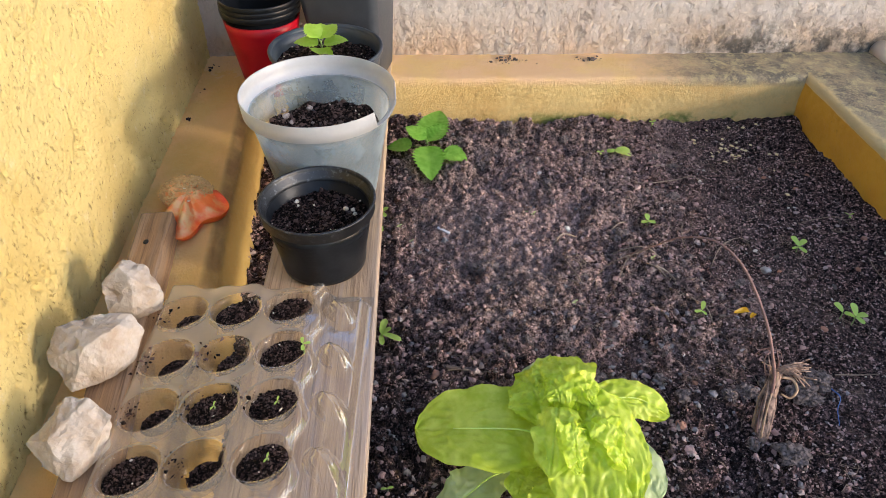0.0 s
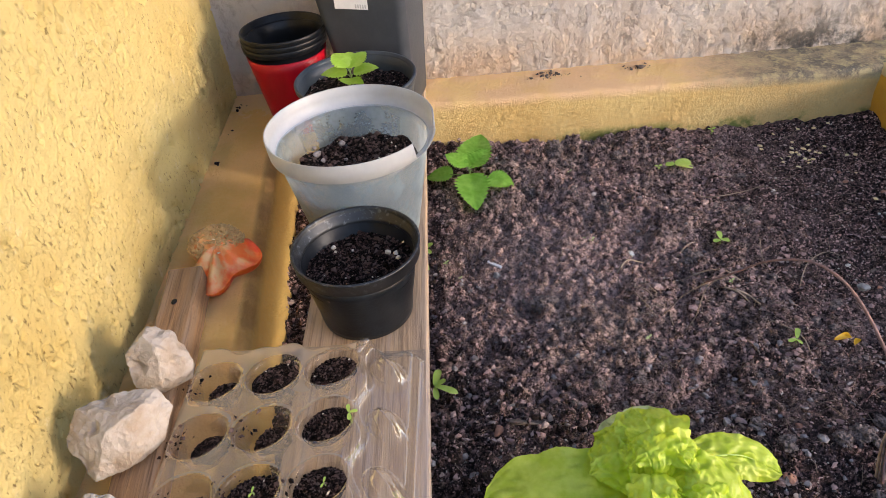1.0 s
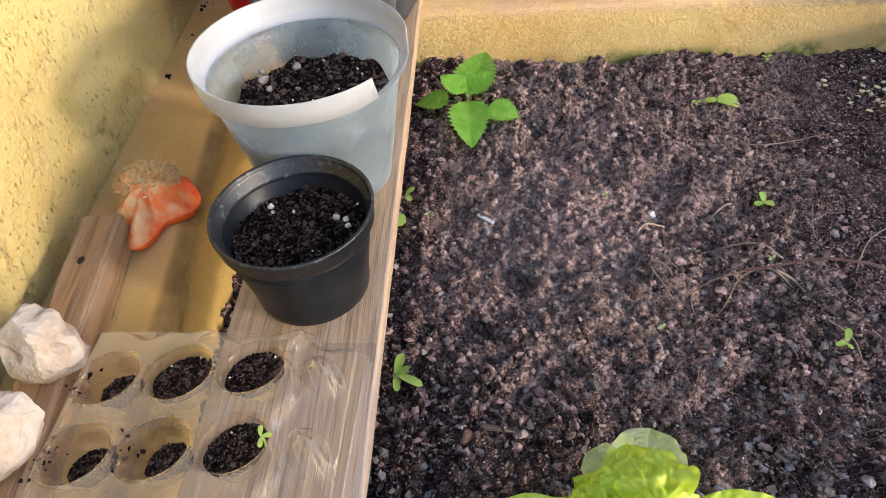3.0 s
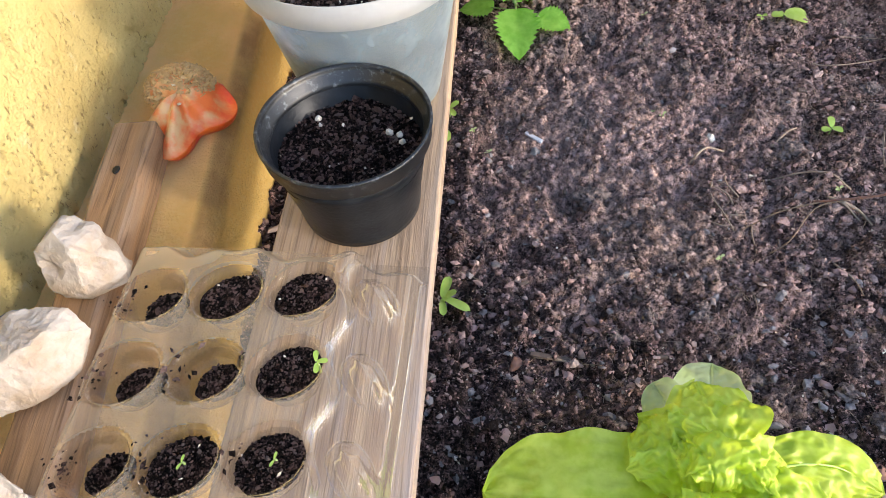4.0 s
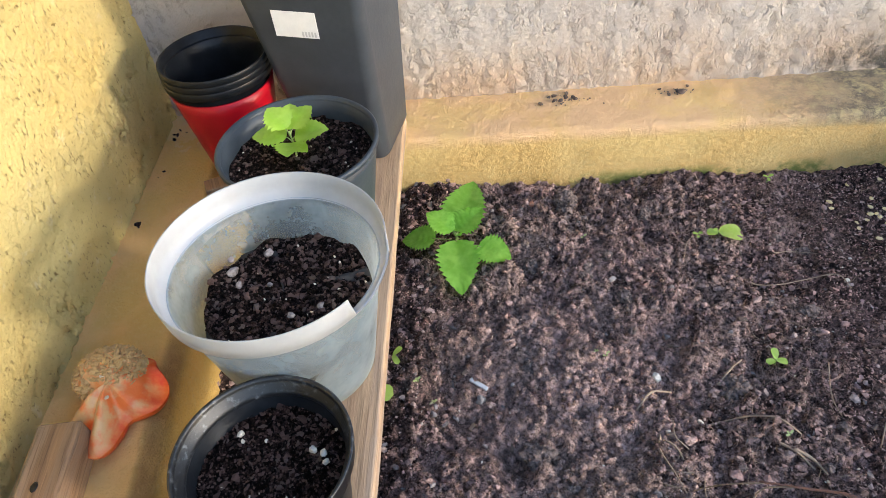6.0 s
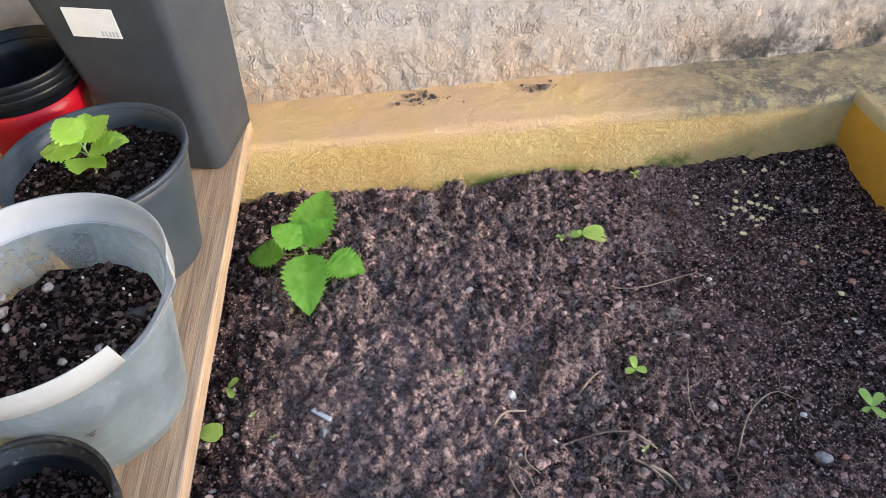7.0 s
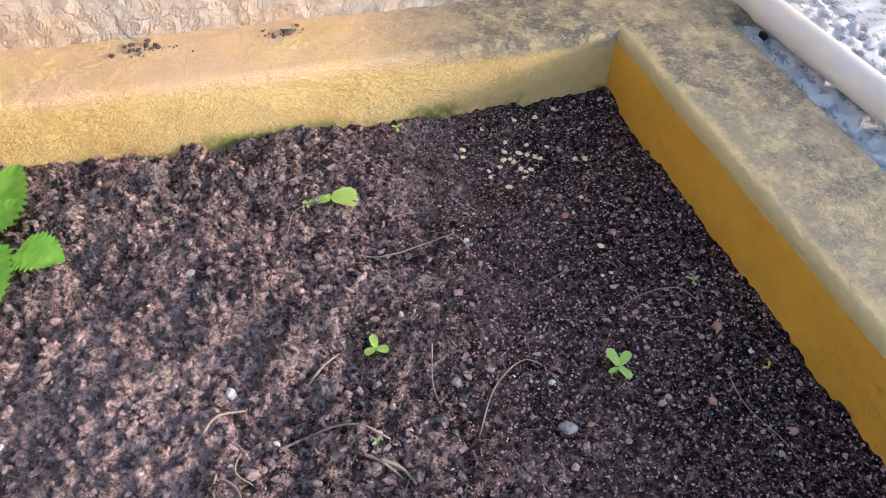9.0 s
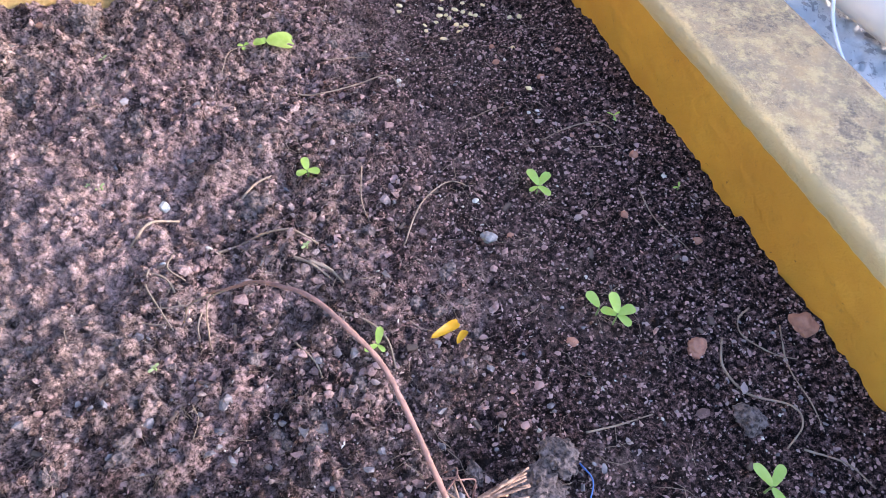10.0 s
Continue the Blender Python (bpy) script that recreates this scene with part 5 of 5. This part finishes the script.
# ---- torn stem ----
def torn_stem():
    ob = thing("dead_stem", "dead woody plant stem with torn fibrous end and arching shoot", "dead plant", None)
    v, f = tube([(0.300, 0.408, -0.042), (0.303, 0.416, -0.022), (0.305, 0.428, 0.000), (0.310, 0.443, 0.026)], 0.0072, 0.0052, 40, 12)
    v = [tuple(Vector(q) + Vector((1, 0.4, 0)) * (0.0036 * noise.noise(Vector((q[0] * 420, q[1] * 420 - q[2] * 190, q[2] * 40))) + 0.002 * noise.noise(Vector(q) * 300))) for q in v]
    part("stump", mesh_of("stump", v, f, FIBRE), ob, "pale brown split woody stump")
    for k in range(9):
        a = k * 0.72
        c, d = 0.0072 * math.cos(a + 0.8 * math.sin(7 * k)), 0.0062 * math.sin(a)
        q = [(0.302 + c, 0.413 + d, -0.030 + 0.004 * (k % 3)), (0.305 + c, 0.427 + d, 0.0), (0.309 + 0.5 * c + 0.003 * math.sin(3 * k), 0.441 + 0.5 * d, 0.014 + 0.004 * (k % 4)), (0.312 + 1.7 * c, 0.446 + 1.5 * d, 0.027 + 0.004 * (k % 3))]
        line_part("bark_strip", ob, q, 0.0012, 0.0005, (FIBRE, WOODY, FIBRE, STRAW)[k % 4])
    curl = [(0.316, 0.440, 0.022), (0.326, 0.438, 0.020), (0.330, 0.432, 0.012), (0.324, 0.428, 0.006), (0.316, 0.431, 0.008)]
    line_part("curled_strip", ob, curl, 0.0016, 0.0010, STRAW, "curled pale strip of bark")
    g = random.Random(3)
    pieces = []
    for k in range(46):
        a = g.uniform(-0.9, 0.8)
        L = g.uniform(0.012, 0.036)
        pieces.append(tube([(0.309, 0.444, 0.024), (0.309 + L * 0.5, 0.444 + L * 0.5 * a * 0.4, 0.028 + g.uniform(-0.004, 0.005)), (0.309 + L, 0.444 + L * a * 0.5, 0.024 + g.uniform(-0.008, 0.006))], 0.0013, 0.0005, 5, 4))
    v, f = joined(pieces)
    part("frayed_end", mesh_of("frayed_end", v, f, FIBRE), ob, "frayed pale wood fibres")
    shoot = [(0.305, 0.425, -0.010), (0.305, 0.432, 0.022), (0.298, 0.438, 0.050), (0.291, 0.450, 0.074), (0.284, 0.470, 0.092), (0.276, 0.490, 0.106), (0.265, 0.503, 0.117), (0.252, 0.521, 0.119), (0.238, 0.537, 0.110), (0.226, 0.553, 0.094), (0.213, 0.568, 0.071), (0.196, 0.585, 0.046)]
    v, f = tube(shoot, 0.0017, 0.0008, 7, 8, 0.16)
    part("shoot", mesh_of("shoot", [tuple(q) for q in v], f, WOODY), ob, "thin reddish brown arching shoot")
    for k in range(5):
        a = k * 1.3
        q = [(0.304, 0.452, 0.046 + 0.002 * k), (0.304 + 0.010 * math.cos(a), 0.452 + 0.008 * math.sin(a), 0.040), (0.304 + 0.013 * math.cos(a + 0.6), 0.452 + 0.012 * math.sin(a), 0.022)]
        line_part("rootlet", ob, q, 0.0005, 0.0003, WOODY)
    for q in ([(0.210, 0.571, 0.066), (0.196, 0.580, 0.045), (0.190, 0.578, 0.01), (0.186, 0.588, -0.022)], [(0.198, 0.583, 0.048), (0.182, 0.594, 0.024), (0.174, 0.606, -0.006), (0.168, 0.612, -0.024)]):
        line_part("rootlet", ob, q, 0.0006, 0.0004, ROOT)


torn_stem()


# ---- roots, crumbs and litter on the soil ----
def root(label, pts, r=0.0009, material=ROOT, name="root", lift=0.0012):
    q = [(x, y, float(soil_z(x, y)) + lift + (0.002 if 0 < i < len(pts) - 1 else 0.0)) for i, (x, y) in enumerate(pts)]
    v, f = tube(q, r, r * 0.55, 6, 7, 0.15)
    return thing(name, label, "root", None, mesh_of(name, [tuple(a) for a in v], f, material), group="roots on the soil")


ROOTS = [
    (0.0014, [(0.136, 0.684), (0.150, 0.698), (0.169, 0.704)]), (0.0013, [(0.210, 0.710), (0.225, 0.726), (0.240, 0.741)]),
    (0.0012, [(0.192, 0.673), (0.208, 0.678), (0.228, 0.677), (0.247, 0.670), (0.264, 0.660)]), (0.0007, [(0.325, 0.652), (0.345, 0.685), (0.370, 0.703), (0.385, 0.697), (0.396, 0.678)]),
    (0.0006, [(0.462, 0.735), (0.490, 0.744), (0.514, 0.740), (0.528, 0.724), (0.512, 0.713), (0.485, 0.722)]), (0.0008, [(0.252, 0.843), (0.273, 0.831), (0.296, 0.827), (0.325, 0.833), (0.350, 0.832), (0.360, 0.818)]),
    (0.0006, [(0.308, 0.729), (0.302, 0.696), (0.308, 0.663)]), (0.0005, [(0.518, 0.664), (0.518, 0.633), (0.533, 0.606), (0.538, 0.585)]),
    (0.0010, [(0.522, 0.528), (0.512, 0.508), (0.518, 0.486), (0.537, 0.469), (0.540, 0.457), (0.523, 0.446)]), (0.0006, [(0.566, 0.527), (0.555, 0.498), (0.554, 0.469), (0.552, 0.450)]),
    (0.0008, [(0.403, 0.485), (0.426, 0.485), (0.450, 0.487)]), (0.0008, [(0.150, 0.656), (0.148, 0.643), (0.156, 0.623), (0.163, 0.608)]),
    (0.0006, [(0.134, 0.623), (0.146, 0.616), (0.160, 0.611)]), (0.0009, [(0.237, 0.587), (0.248, 0.568), (0.252, 0.547)]),
    (0.0007, [(0.552, 0.545), (0.539, 0.538), (0.536, 0.525), (0.552, 0.508), (0.567, 0.502)]), (0.0006, [(0.265, 0.943), (0.292, 0.946), (0.320, 0.949)]),
    (0.0007, [(0.000, 0.870), (0.011, 0.856), (0.025, 0.843)]), (0.0008, [(0.533, 0.443), (0.552, 0.428), (0.564, 0.411)]),
    (0.0005, [(0.30, 0.868), (0.32, 0.874), (0.345, 0.868)]), (0.0005, [(0.21, 0.86), (0.22, 0.885), (0.245, 0.90)]),
    (0.0005, [(0.41, 0.77), (0.43, 0.778), (0.45, 0.782)]), (0.0006, [(0.10, 0.64), (0.098, 0.62), (0.104, 0.60)]),
    (0.0016, [(0.255, 0.648), (0.268, 0.640), (0.276, 0.628)]), (0.0018, [(0.005, 0.492), (0.018, 0.489), (0.030, 0.487)]),
    (0.0011, [(0.146, 0.657), (0.161, 0.646), (0.168, 0.626)]), (0.0010, [(0.140, 0.637), (0.155, 0.628), (0.171, 0.624)]), (0.0009, [(0.186, 0.641), (0.178, 0.612), (0.179, 0.594)]),
    (0.0008, [(0.165, 0.674), (0.162, 0.655), (0.172, 0.646)]), (0.0010, [(0.268, 0.602), (0.286, 0.590), (0.296, 0.572), (0.297, 0.552)]), (0.0013, [(0.241, 0.657), (0.256, 0.646), (0.269, 0.634)]),
]
for r, pts in ROOTS:
    root("thin pale dry root lying on the soil", pts, r)
root("tangled blue synthetic thread in the soil", [(0.392, 0.468), (0.395, 0.455), (0.386, 0.440), (0.383, 0.425)], 0.0006, TWINE, "blue_thread")
g = np.random.default_rng(12)
def hair_field(n, x0, x1, y0, y1, L0, L1, r0, r1, fade=None):
    """Fine threads lying on the soil, three-sided, as arrays."""
    x, y, a, L = g.uniform(x0, x1, n), g.uniform(y0, y1, n), g.uniform(0, 6.283, n), g.uniform(L0, L1, n)
    r, b = g.uniform(r0, r1, n), a + g.normal(0, 0.9, n)
    c = b + g.normal(0, 0.9, n)
    px = np.stack([x, x + L / 3 * np.cos(a), x + L / 3 * (np.cos(a) + np.cos(b)), x + L / 3 * (np.cos(a) + np.cos(b) + np.cos(c))], 1)
    py = np.stack([y, y + L / 3 * np.sin(a), y + L / 3 * (np.sin(a) + np.sin(b)), y + L / 3 * (np.sin(a) + np.sin(b) + np.sin(c))], 1)
    ok = (py.max(1) < 0.985) & (px[:, 3] < inner_right(py[:, 3]) - 0.01) & (px[:, 3] > -0.06)
    if fade:
        ok &= g.uniform(0, 1, n) < smooth(fade[1], fade[0], x + 0.10 * fbm(x, y, 0.09, 5, 2)) * smooth(0.44, 0.62, y + 0.1 * fbm(x, y, 0.08, 6, 2))
    px, py, r, b = px[ok], py[ok], r[ok], b[ok]
    pz = soil_z(px, py) + 0.0010 + g.uniform(0, 0.0022, px.shape)
    rings = []
    for k in range(3):
        t = 2 * np.pi * k / 3
        rings.append(np.stack([px - np.sin(b)[:, None] * r[:, None] * math.cos(t), py + np.cos(b)[:, None] * r[:, None] * math.cos(t), pz + r[:, None] * math.sin(t)], -1))
    V = np.stack(rings, 2)
    faces = []
    for h in range(len(px)):
        o = h * 12
        faces += [(o + 3 * i + k, o + 3 * i + (k + 1) % 3, o + 3 * i + 3 + (k + 1) % 3, o + 3 * i + 3 + k) for i in range(3) for k in range(3)]
    return V.reshape(-1, 3), faces


v, f = hair_field(520, -0.05, 0.50, 0.30, 0.98, 0.008, 0.034, 0.00016, 0.00034)
tagged(new("root_hairs", mesh_of("root_hairs", v, f, ROOT)), "fine dry root hairs scattered over the soil", "roots", kind="stuff")
v, f = hair_field(11000, -0.06, 0.50, 0.44, 0.97, 0.003, 0.012, 0.00012, 0.00026, (0.12, 0.48))
tagged(new("peat_fibres", mesh_of("peat_fibres", v, f, PEAT)), "short brown peat fibres in the dried soil", "fibres", kind="stuff")


def nugget(name, label, category, x, y, size, material, seed, lift=0.3, group="", flat=0.7, z=None, smoothness=0.14):
    """A small rough lump lying on the soil."""
    bm = bmesh.new()
    bmesh.ops.create_icosphere(bm, subdivisions=4 if size > 0.006 else 3, radius=1)
    s = Vector((seed * 3.1, seed * 1.7, 0))
    for v in bm.verts:
        v.co *= 1 + ((0.50 * noise.noise(v.co * 1.5 + s) + 0.34 * noise.noise(v.co * 3.4 + s) + 0.26 * noise.noise(v.co * 8 + s)) if name == "clod" else 0.34 * noise.noise(v.co * 1.2 + s) + smoothness * noise.noise(v.co * 3 + s))
        v.co = Vector((v.co.x * size, v.co.y * size * 0.8, v.co.z * size * flat))
    me = bpy.data.meshes.new(name)
    bm.to_mesh(me)
    bm.free()
    me.materials.append(material)
    z = float(soil_z(x, y)) if z is None else z
    return thing(name, label, category, pose(x, y, z + size * flat * lift, 0, 0, seed * 47), me, group=group)


nugget("pebble", "small pale grey pebble beside a splinter", "pebble", 0.003, 0.702, 0.0052, PEBBLE, 2, 0.6)
nugget("pebble", "rounded blue-grey pebble on the soil", "pebble", 0.388, 0.645, 0.0062, PEBBLE, 3, 0.5)
nugget("clay_crumb", "small orange clay crumb on the soil", "clay crumb", 0.405, 0.644, 0.0030, CLAY, 4)
nugget("clay_crumb", "flat reddish brown clay fragment", "clay crumb", 0.500, 0.524, 0.0080, CLAY, 5)
nugget("clay_crumb", "brown clay fragment against the ledge", "clay crumb", 0.584, 0.524, 0.0100, CLAY, 6, 0.5)
nugget("clay_crumb", "small reddish clay crumb on the soil", "clay crumb", 0.416, 0.546, 0.0042, CLAY, 7)
nugget("clay_crumb", "pinkish clay crumb on the soil", "clay crumb", 0.228, 0.421, 0.0058, CLAY, 8)
nugget("clay_crumb", "brown crumb beside the bark chip", "clay crumb", -0.007, 0.484, 0.0060, CLAY, 9)
nugget("clay_crumb", "reddish crumb on dark soil", "clay crumb", 0.260, 0.478, 0.0048, CLAY, 10)
for k, (a, b) in enumerate(((0.455, 0.842), (0.49, 0.815), (0.53, 0.70), (0.495, 0.64), (0.545, 0.61), (0.06, 0.95), (0.46, 0.87), (0.52, 0.85))):
    nugget("clay_crumb", "tiny reddish clay crumb on the soil", "clay crumb", a, b, 0.0032 + 0.0006 * (k % 3), CLAY, 11 + k, group="clay crumbs")
nugget("clod", "grey clod hanging on roots", "soil clod", 0.509, 0.468, 0.0095, CLOD, 21, 0.6)
nugget("clod", "light grey clod of dried soil", "soil clod", 0.379, 0.472, 0.0125, CLOD, 22, 1.0)
nugget("clod", "fibrous brown clod of soil", "soil clod", 0.362, 0.460, 0.015, CLOD, 23, 0.4)
nugget("clod", "pale crumbly clod of soil", "soil clod", 0.305, 0.462, 0.011, CLOD, 24, 0.5)
nugget("clod", "pale crumbly clod of soil", "soil clod", 0.285, 0.455, 0.008, CLOD, 25, 0.5)
nugget("clod", "fibrous brown clod by the stump", "soil clod", 0.322, 0.388, 0.014, CLOD, 26, 0.35)
nugget("clod", "tan fibrous clod on brown soil", "soil clod", 0.052, 0.642, 0.013, CLOD, 27, 0.3)
nugget("clod", "brown clod beside a root", "soil clod", 0.225, 0.706, 0.014, CLOD, 28, 0.2)
nugget("clod", "brown clod near the ledge", "soil clod", 0.098, 0.948, 0.014, CLOD, 29, 0.3)
nugget("clod", "brown clod near the nettle", "soil clod", 0.022, 0.925, 0.012, CLOD, 30, 0.3)
for k in range(26):
    a, b = g.uniform(0.02, 0.34), g.uniform(0.40, 0.94)
    nugget("clod", "small dried brown soil clod", "soil clod", a, b, g.uniform(0.004, 0.0085), CLOD, 40 + k, 0.2, "dried clods")
for k in range(46):
    a, b = g.uniform(0.06, 0.36), g.uniform(0.40, 0.64)
    nugget("clod", "small pale grey soil clod", "soil clod", a, b, g.uniform(0.003, 0.0065), CLOD, 140 + k, 0.25, "dried clods")
for k, (a, b) in enumerate(((0.389, 0.683), (0.360, 0.829), (0.158, 0.661), (0.188, 0.674), (0.375, 0.861), (0.374, 0.878), (0.464, 0.844), (0.462, 0.769), (0.471, 0.771))):
    nugget("perlite_grain", "small white perlite grain on dark soil", "perlite", a, b, 0.0026 if k < 4 else g.uniform(0.0015, 0.0024), PERLITE, 80 + k, 0.5, "perlite grains")
# flat cream seeds spilled in the corner
SPILL = ((0.427, 0.941), (0.424, 0.932), (0.42, 0.921), (0.427, 0.922), (0.43, 0.92), (0.437, 0.926), (0.415, 0.915), (0.445, 0.925), (0.452, 0.922), (0.467, 0.931), (0.456, 0.918),
         (0.435, 0.911), (0.438, 0.905), (0.443, 0.906), (0.433, 0.894), (0.402, 0.902), (0.402, 0.91), (0.414, 0.883), (0.448, 0.938), (0.409, 0.962), (0.384, 0.94), (0.381, 0.927),
         (0.492, 0.916), (0.5, 0.911), (0.443, 0.966), (0.486, 0.974), (0.465, 0.967), (0.472, 0.851), (0.467, 0.791))
for k, (a, b) in enumerate(SPILL):
    a, b = 0.24 + (a - 0.24) * 1.03, 0.44 + (b - 0.44) * 1.03
    nugget("seed", "flat cream seed lying on dark soil", "seed", a, b, (0.0027, 0.0030, 0.0033)[k % 3], CREAM_SEED, 400 + k, 1.2, "spilled seeds", 0.38, None, 0.03)


def chip(label, x, y, L, W, turn, material, name="bark_chip"):
    bm = box((L, W, 0.0022), 0.0006, 1)
    z = float(soil_z(x, y))
    me = bpy.data.meshes.new(name)
    bm.to_mesh(me)
    bm.free()
    me.materials.append(material)
    return thing(name, label, "bark chip", pose(x, y, z + 0.0022, 6, 4, turn), me, group="bark chips")


chip("dark splinter of bark on the soil", 0.018, 0.490, 0.030, 0.004, -6, BARK)
chip("pale grey flat splinter on the soil", 0.001, 0.715, 0.019, 0.0042, -34, PALE_GREY, "splinter")
nugget("pale_chip", "pale greenish chip on the soil", "chip", 0.159, 0.719, 0.0045, PERLITE, 33, 0.4)
for k in range(34):
    a, b = g.uniform(-0.04, 0.52), g.uniform(0.34, 0.80)
    chip("small bark chip in the soil", a, b, g.uniform(0.005, 0.012), g.uniform(0.002, 0.0045), g.uniform(0, 180), BARK)


def fallen_leaf():
    ob = thing("fallen_leaf", "bright yellow withered leaf in two curled pieces", "leaf", pose(0.334, 0.568, float(soil_z(0.334, 0.568)) + 0.003))
    leaf_part("leaf_piece", ob, blade(0.030, 0.009, 0.9, 0.3, 0, 0, 0.0006, 1, 14, 7, 0.5), YELLOW_LEAF, pose(-0.010, 0.0, 0.002, 20, -5, 20))
    leaf_part("leaf_piece", ob, blade(0.014, 0.007, 0.8, 0.3, 0, 0, 0.0005, 2, 12, 7, 0.5), YELLOW_LEAF, pose(0.006, -0.008, 0.002, -10, -12, 50))


fallen_leaf()


# ---- pipe on the right wall ----
def pipe():
    def at(y):
        return Vector((0.722 + 0.155 * (1.004 - y), y, 0.0475))
    ob = thing("pipe", "ivory plastic drain pipe lying along the wall top", "pipe", None)
    v, f = tube([at(1.098), at(0.85), at(0.6), at(0.31)], 0.0158, 0.0158, 28, 6)
    part("pipe_tube", mesh_of("pipe_tube", [tuple(q) for q in v], f, PIPE), ob)
    bm = box((0.004, 0.010, 0.006), 0.001)
    part("clip", (bm, BLACK), ob, "small dark pipe clip", pose(0.7078, 0.985, 0.0345, 0, 0, 8))



pipe()

# thin white cord over the pipe
v, f = tube([(0.812, 0.868, 0.034), (0.785, 0.845, 0.056), (0.752, 0.818, 0.0655), (0.736, 0.790, 0.058), (0.728, 0.765, 0.040), (0.717, 0.741, 0.0365), (0.707, 0.717, 0.036), (0.700, 0.694, 0.036)], 0.0016, 0.0016, 8, 8)
thing("cord", "thin white cord hanging over the pipe", "cord", None, mesh_of("cord", [tuple(q) for q in v], f, WHITE_PAPER))

# dark litter on the back ledge
g = np.random.default_rng(77)
P = np.array([(0.105 + g.normal(0, 0.016), 1.062 + g.normal(0, 0.008), TOP + 0.0008) for k in range(46)] + [(0.235 + g.normal(0, 0.010), 1.066 + g.normal(0, 0.004), TOP + 0.0008) for k in range(20)])
tagged(new("ledge_litter", crumbs("ledge_litter", P, g.gamma(1.3, 0.0010, len(P)) + 0.0004, BARK, False, 0.45, rng=g)), "dark soil crumbs lying on the ledge", "soil", kind="stuff")
P = np.array([(left_x(y) + 0.012 + g.normal(0, 0.005), y, TOP + 0.0008) for y in (0.872, 0.874, 0.87, 0.868, 0.95, 0.96, 1.03, 1.035, 1.04, 1.02, 1.03, 1.028)])
tagged(new("corner_litter", crumbs("corner_litter", P, g.uniform(0.001, 0.0035, len(P)), POT_SOIL, False, 0.6, rng=g)), "dark crumbs in the ledge corner", "soil", kind="stuff")


# ---- small extras ----
block = thing("wood_block", "small dark brown wooden block on the ledge", "wood block", pose(-0.274, 0.915, TOP + 0.0095, 0, 0, 24))
part("body", (box((0.024, 0.020, 0.017), 0.0015), BOARD), block)
for k, (a, b, r) in enumerate(((-0.173, 0.703, 0.0075), (-0.165, 0.690, 0.005), (-0.120, 0.660, 0.0045), (-0.100, 0.668, 0.005), (-0.150, 0.722, 0.006), (-0.178, 0.716, 0.005), (-0.142, 0.690, 0.0035))):
    nugget("pale_lump", "pale grey lump in the pot soil", "soil lump", a, b, r * 0.62, GRIT, 300 + k, 0.35, "lumps in the milky pot", z=PLANK_TOP + 0.0835)
for k, (a, b) in enumerate(((-0.0885, 0.571), (-0.0955, 0.573), (-0.086, 0.565), (-0.146, 0.585))):
    nugget("perlite_grain", "white perlite grain in the black pot", "perlite", a, b, 0.0028 - 0.0004 * (k > 1), PERLITE, 320 + k, 0.5, "perlite grains", z=PLANK_TOP + 0.0545)
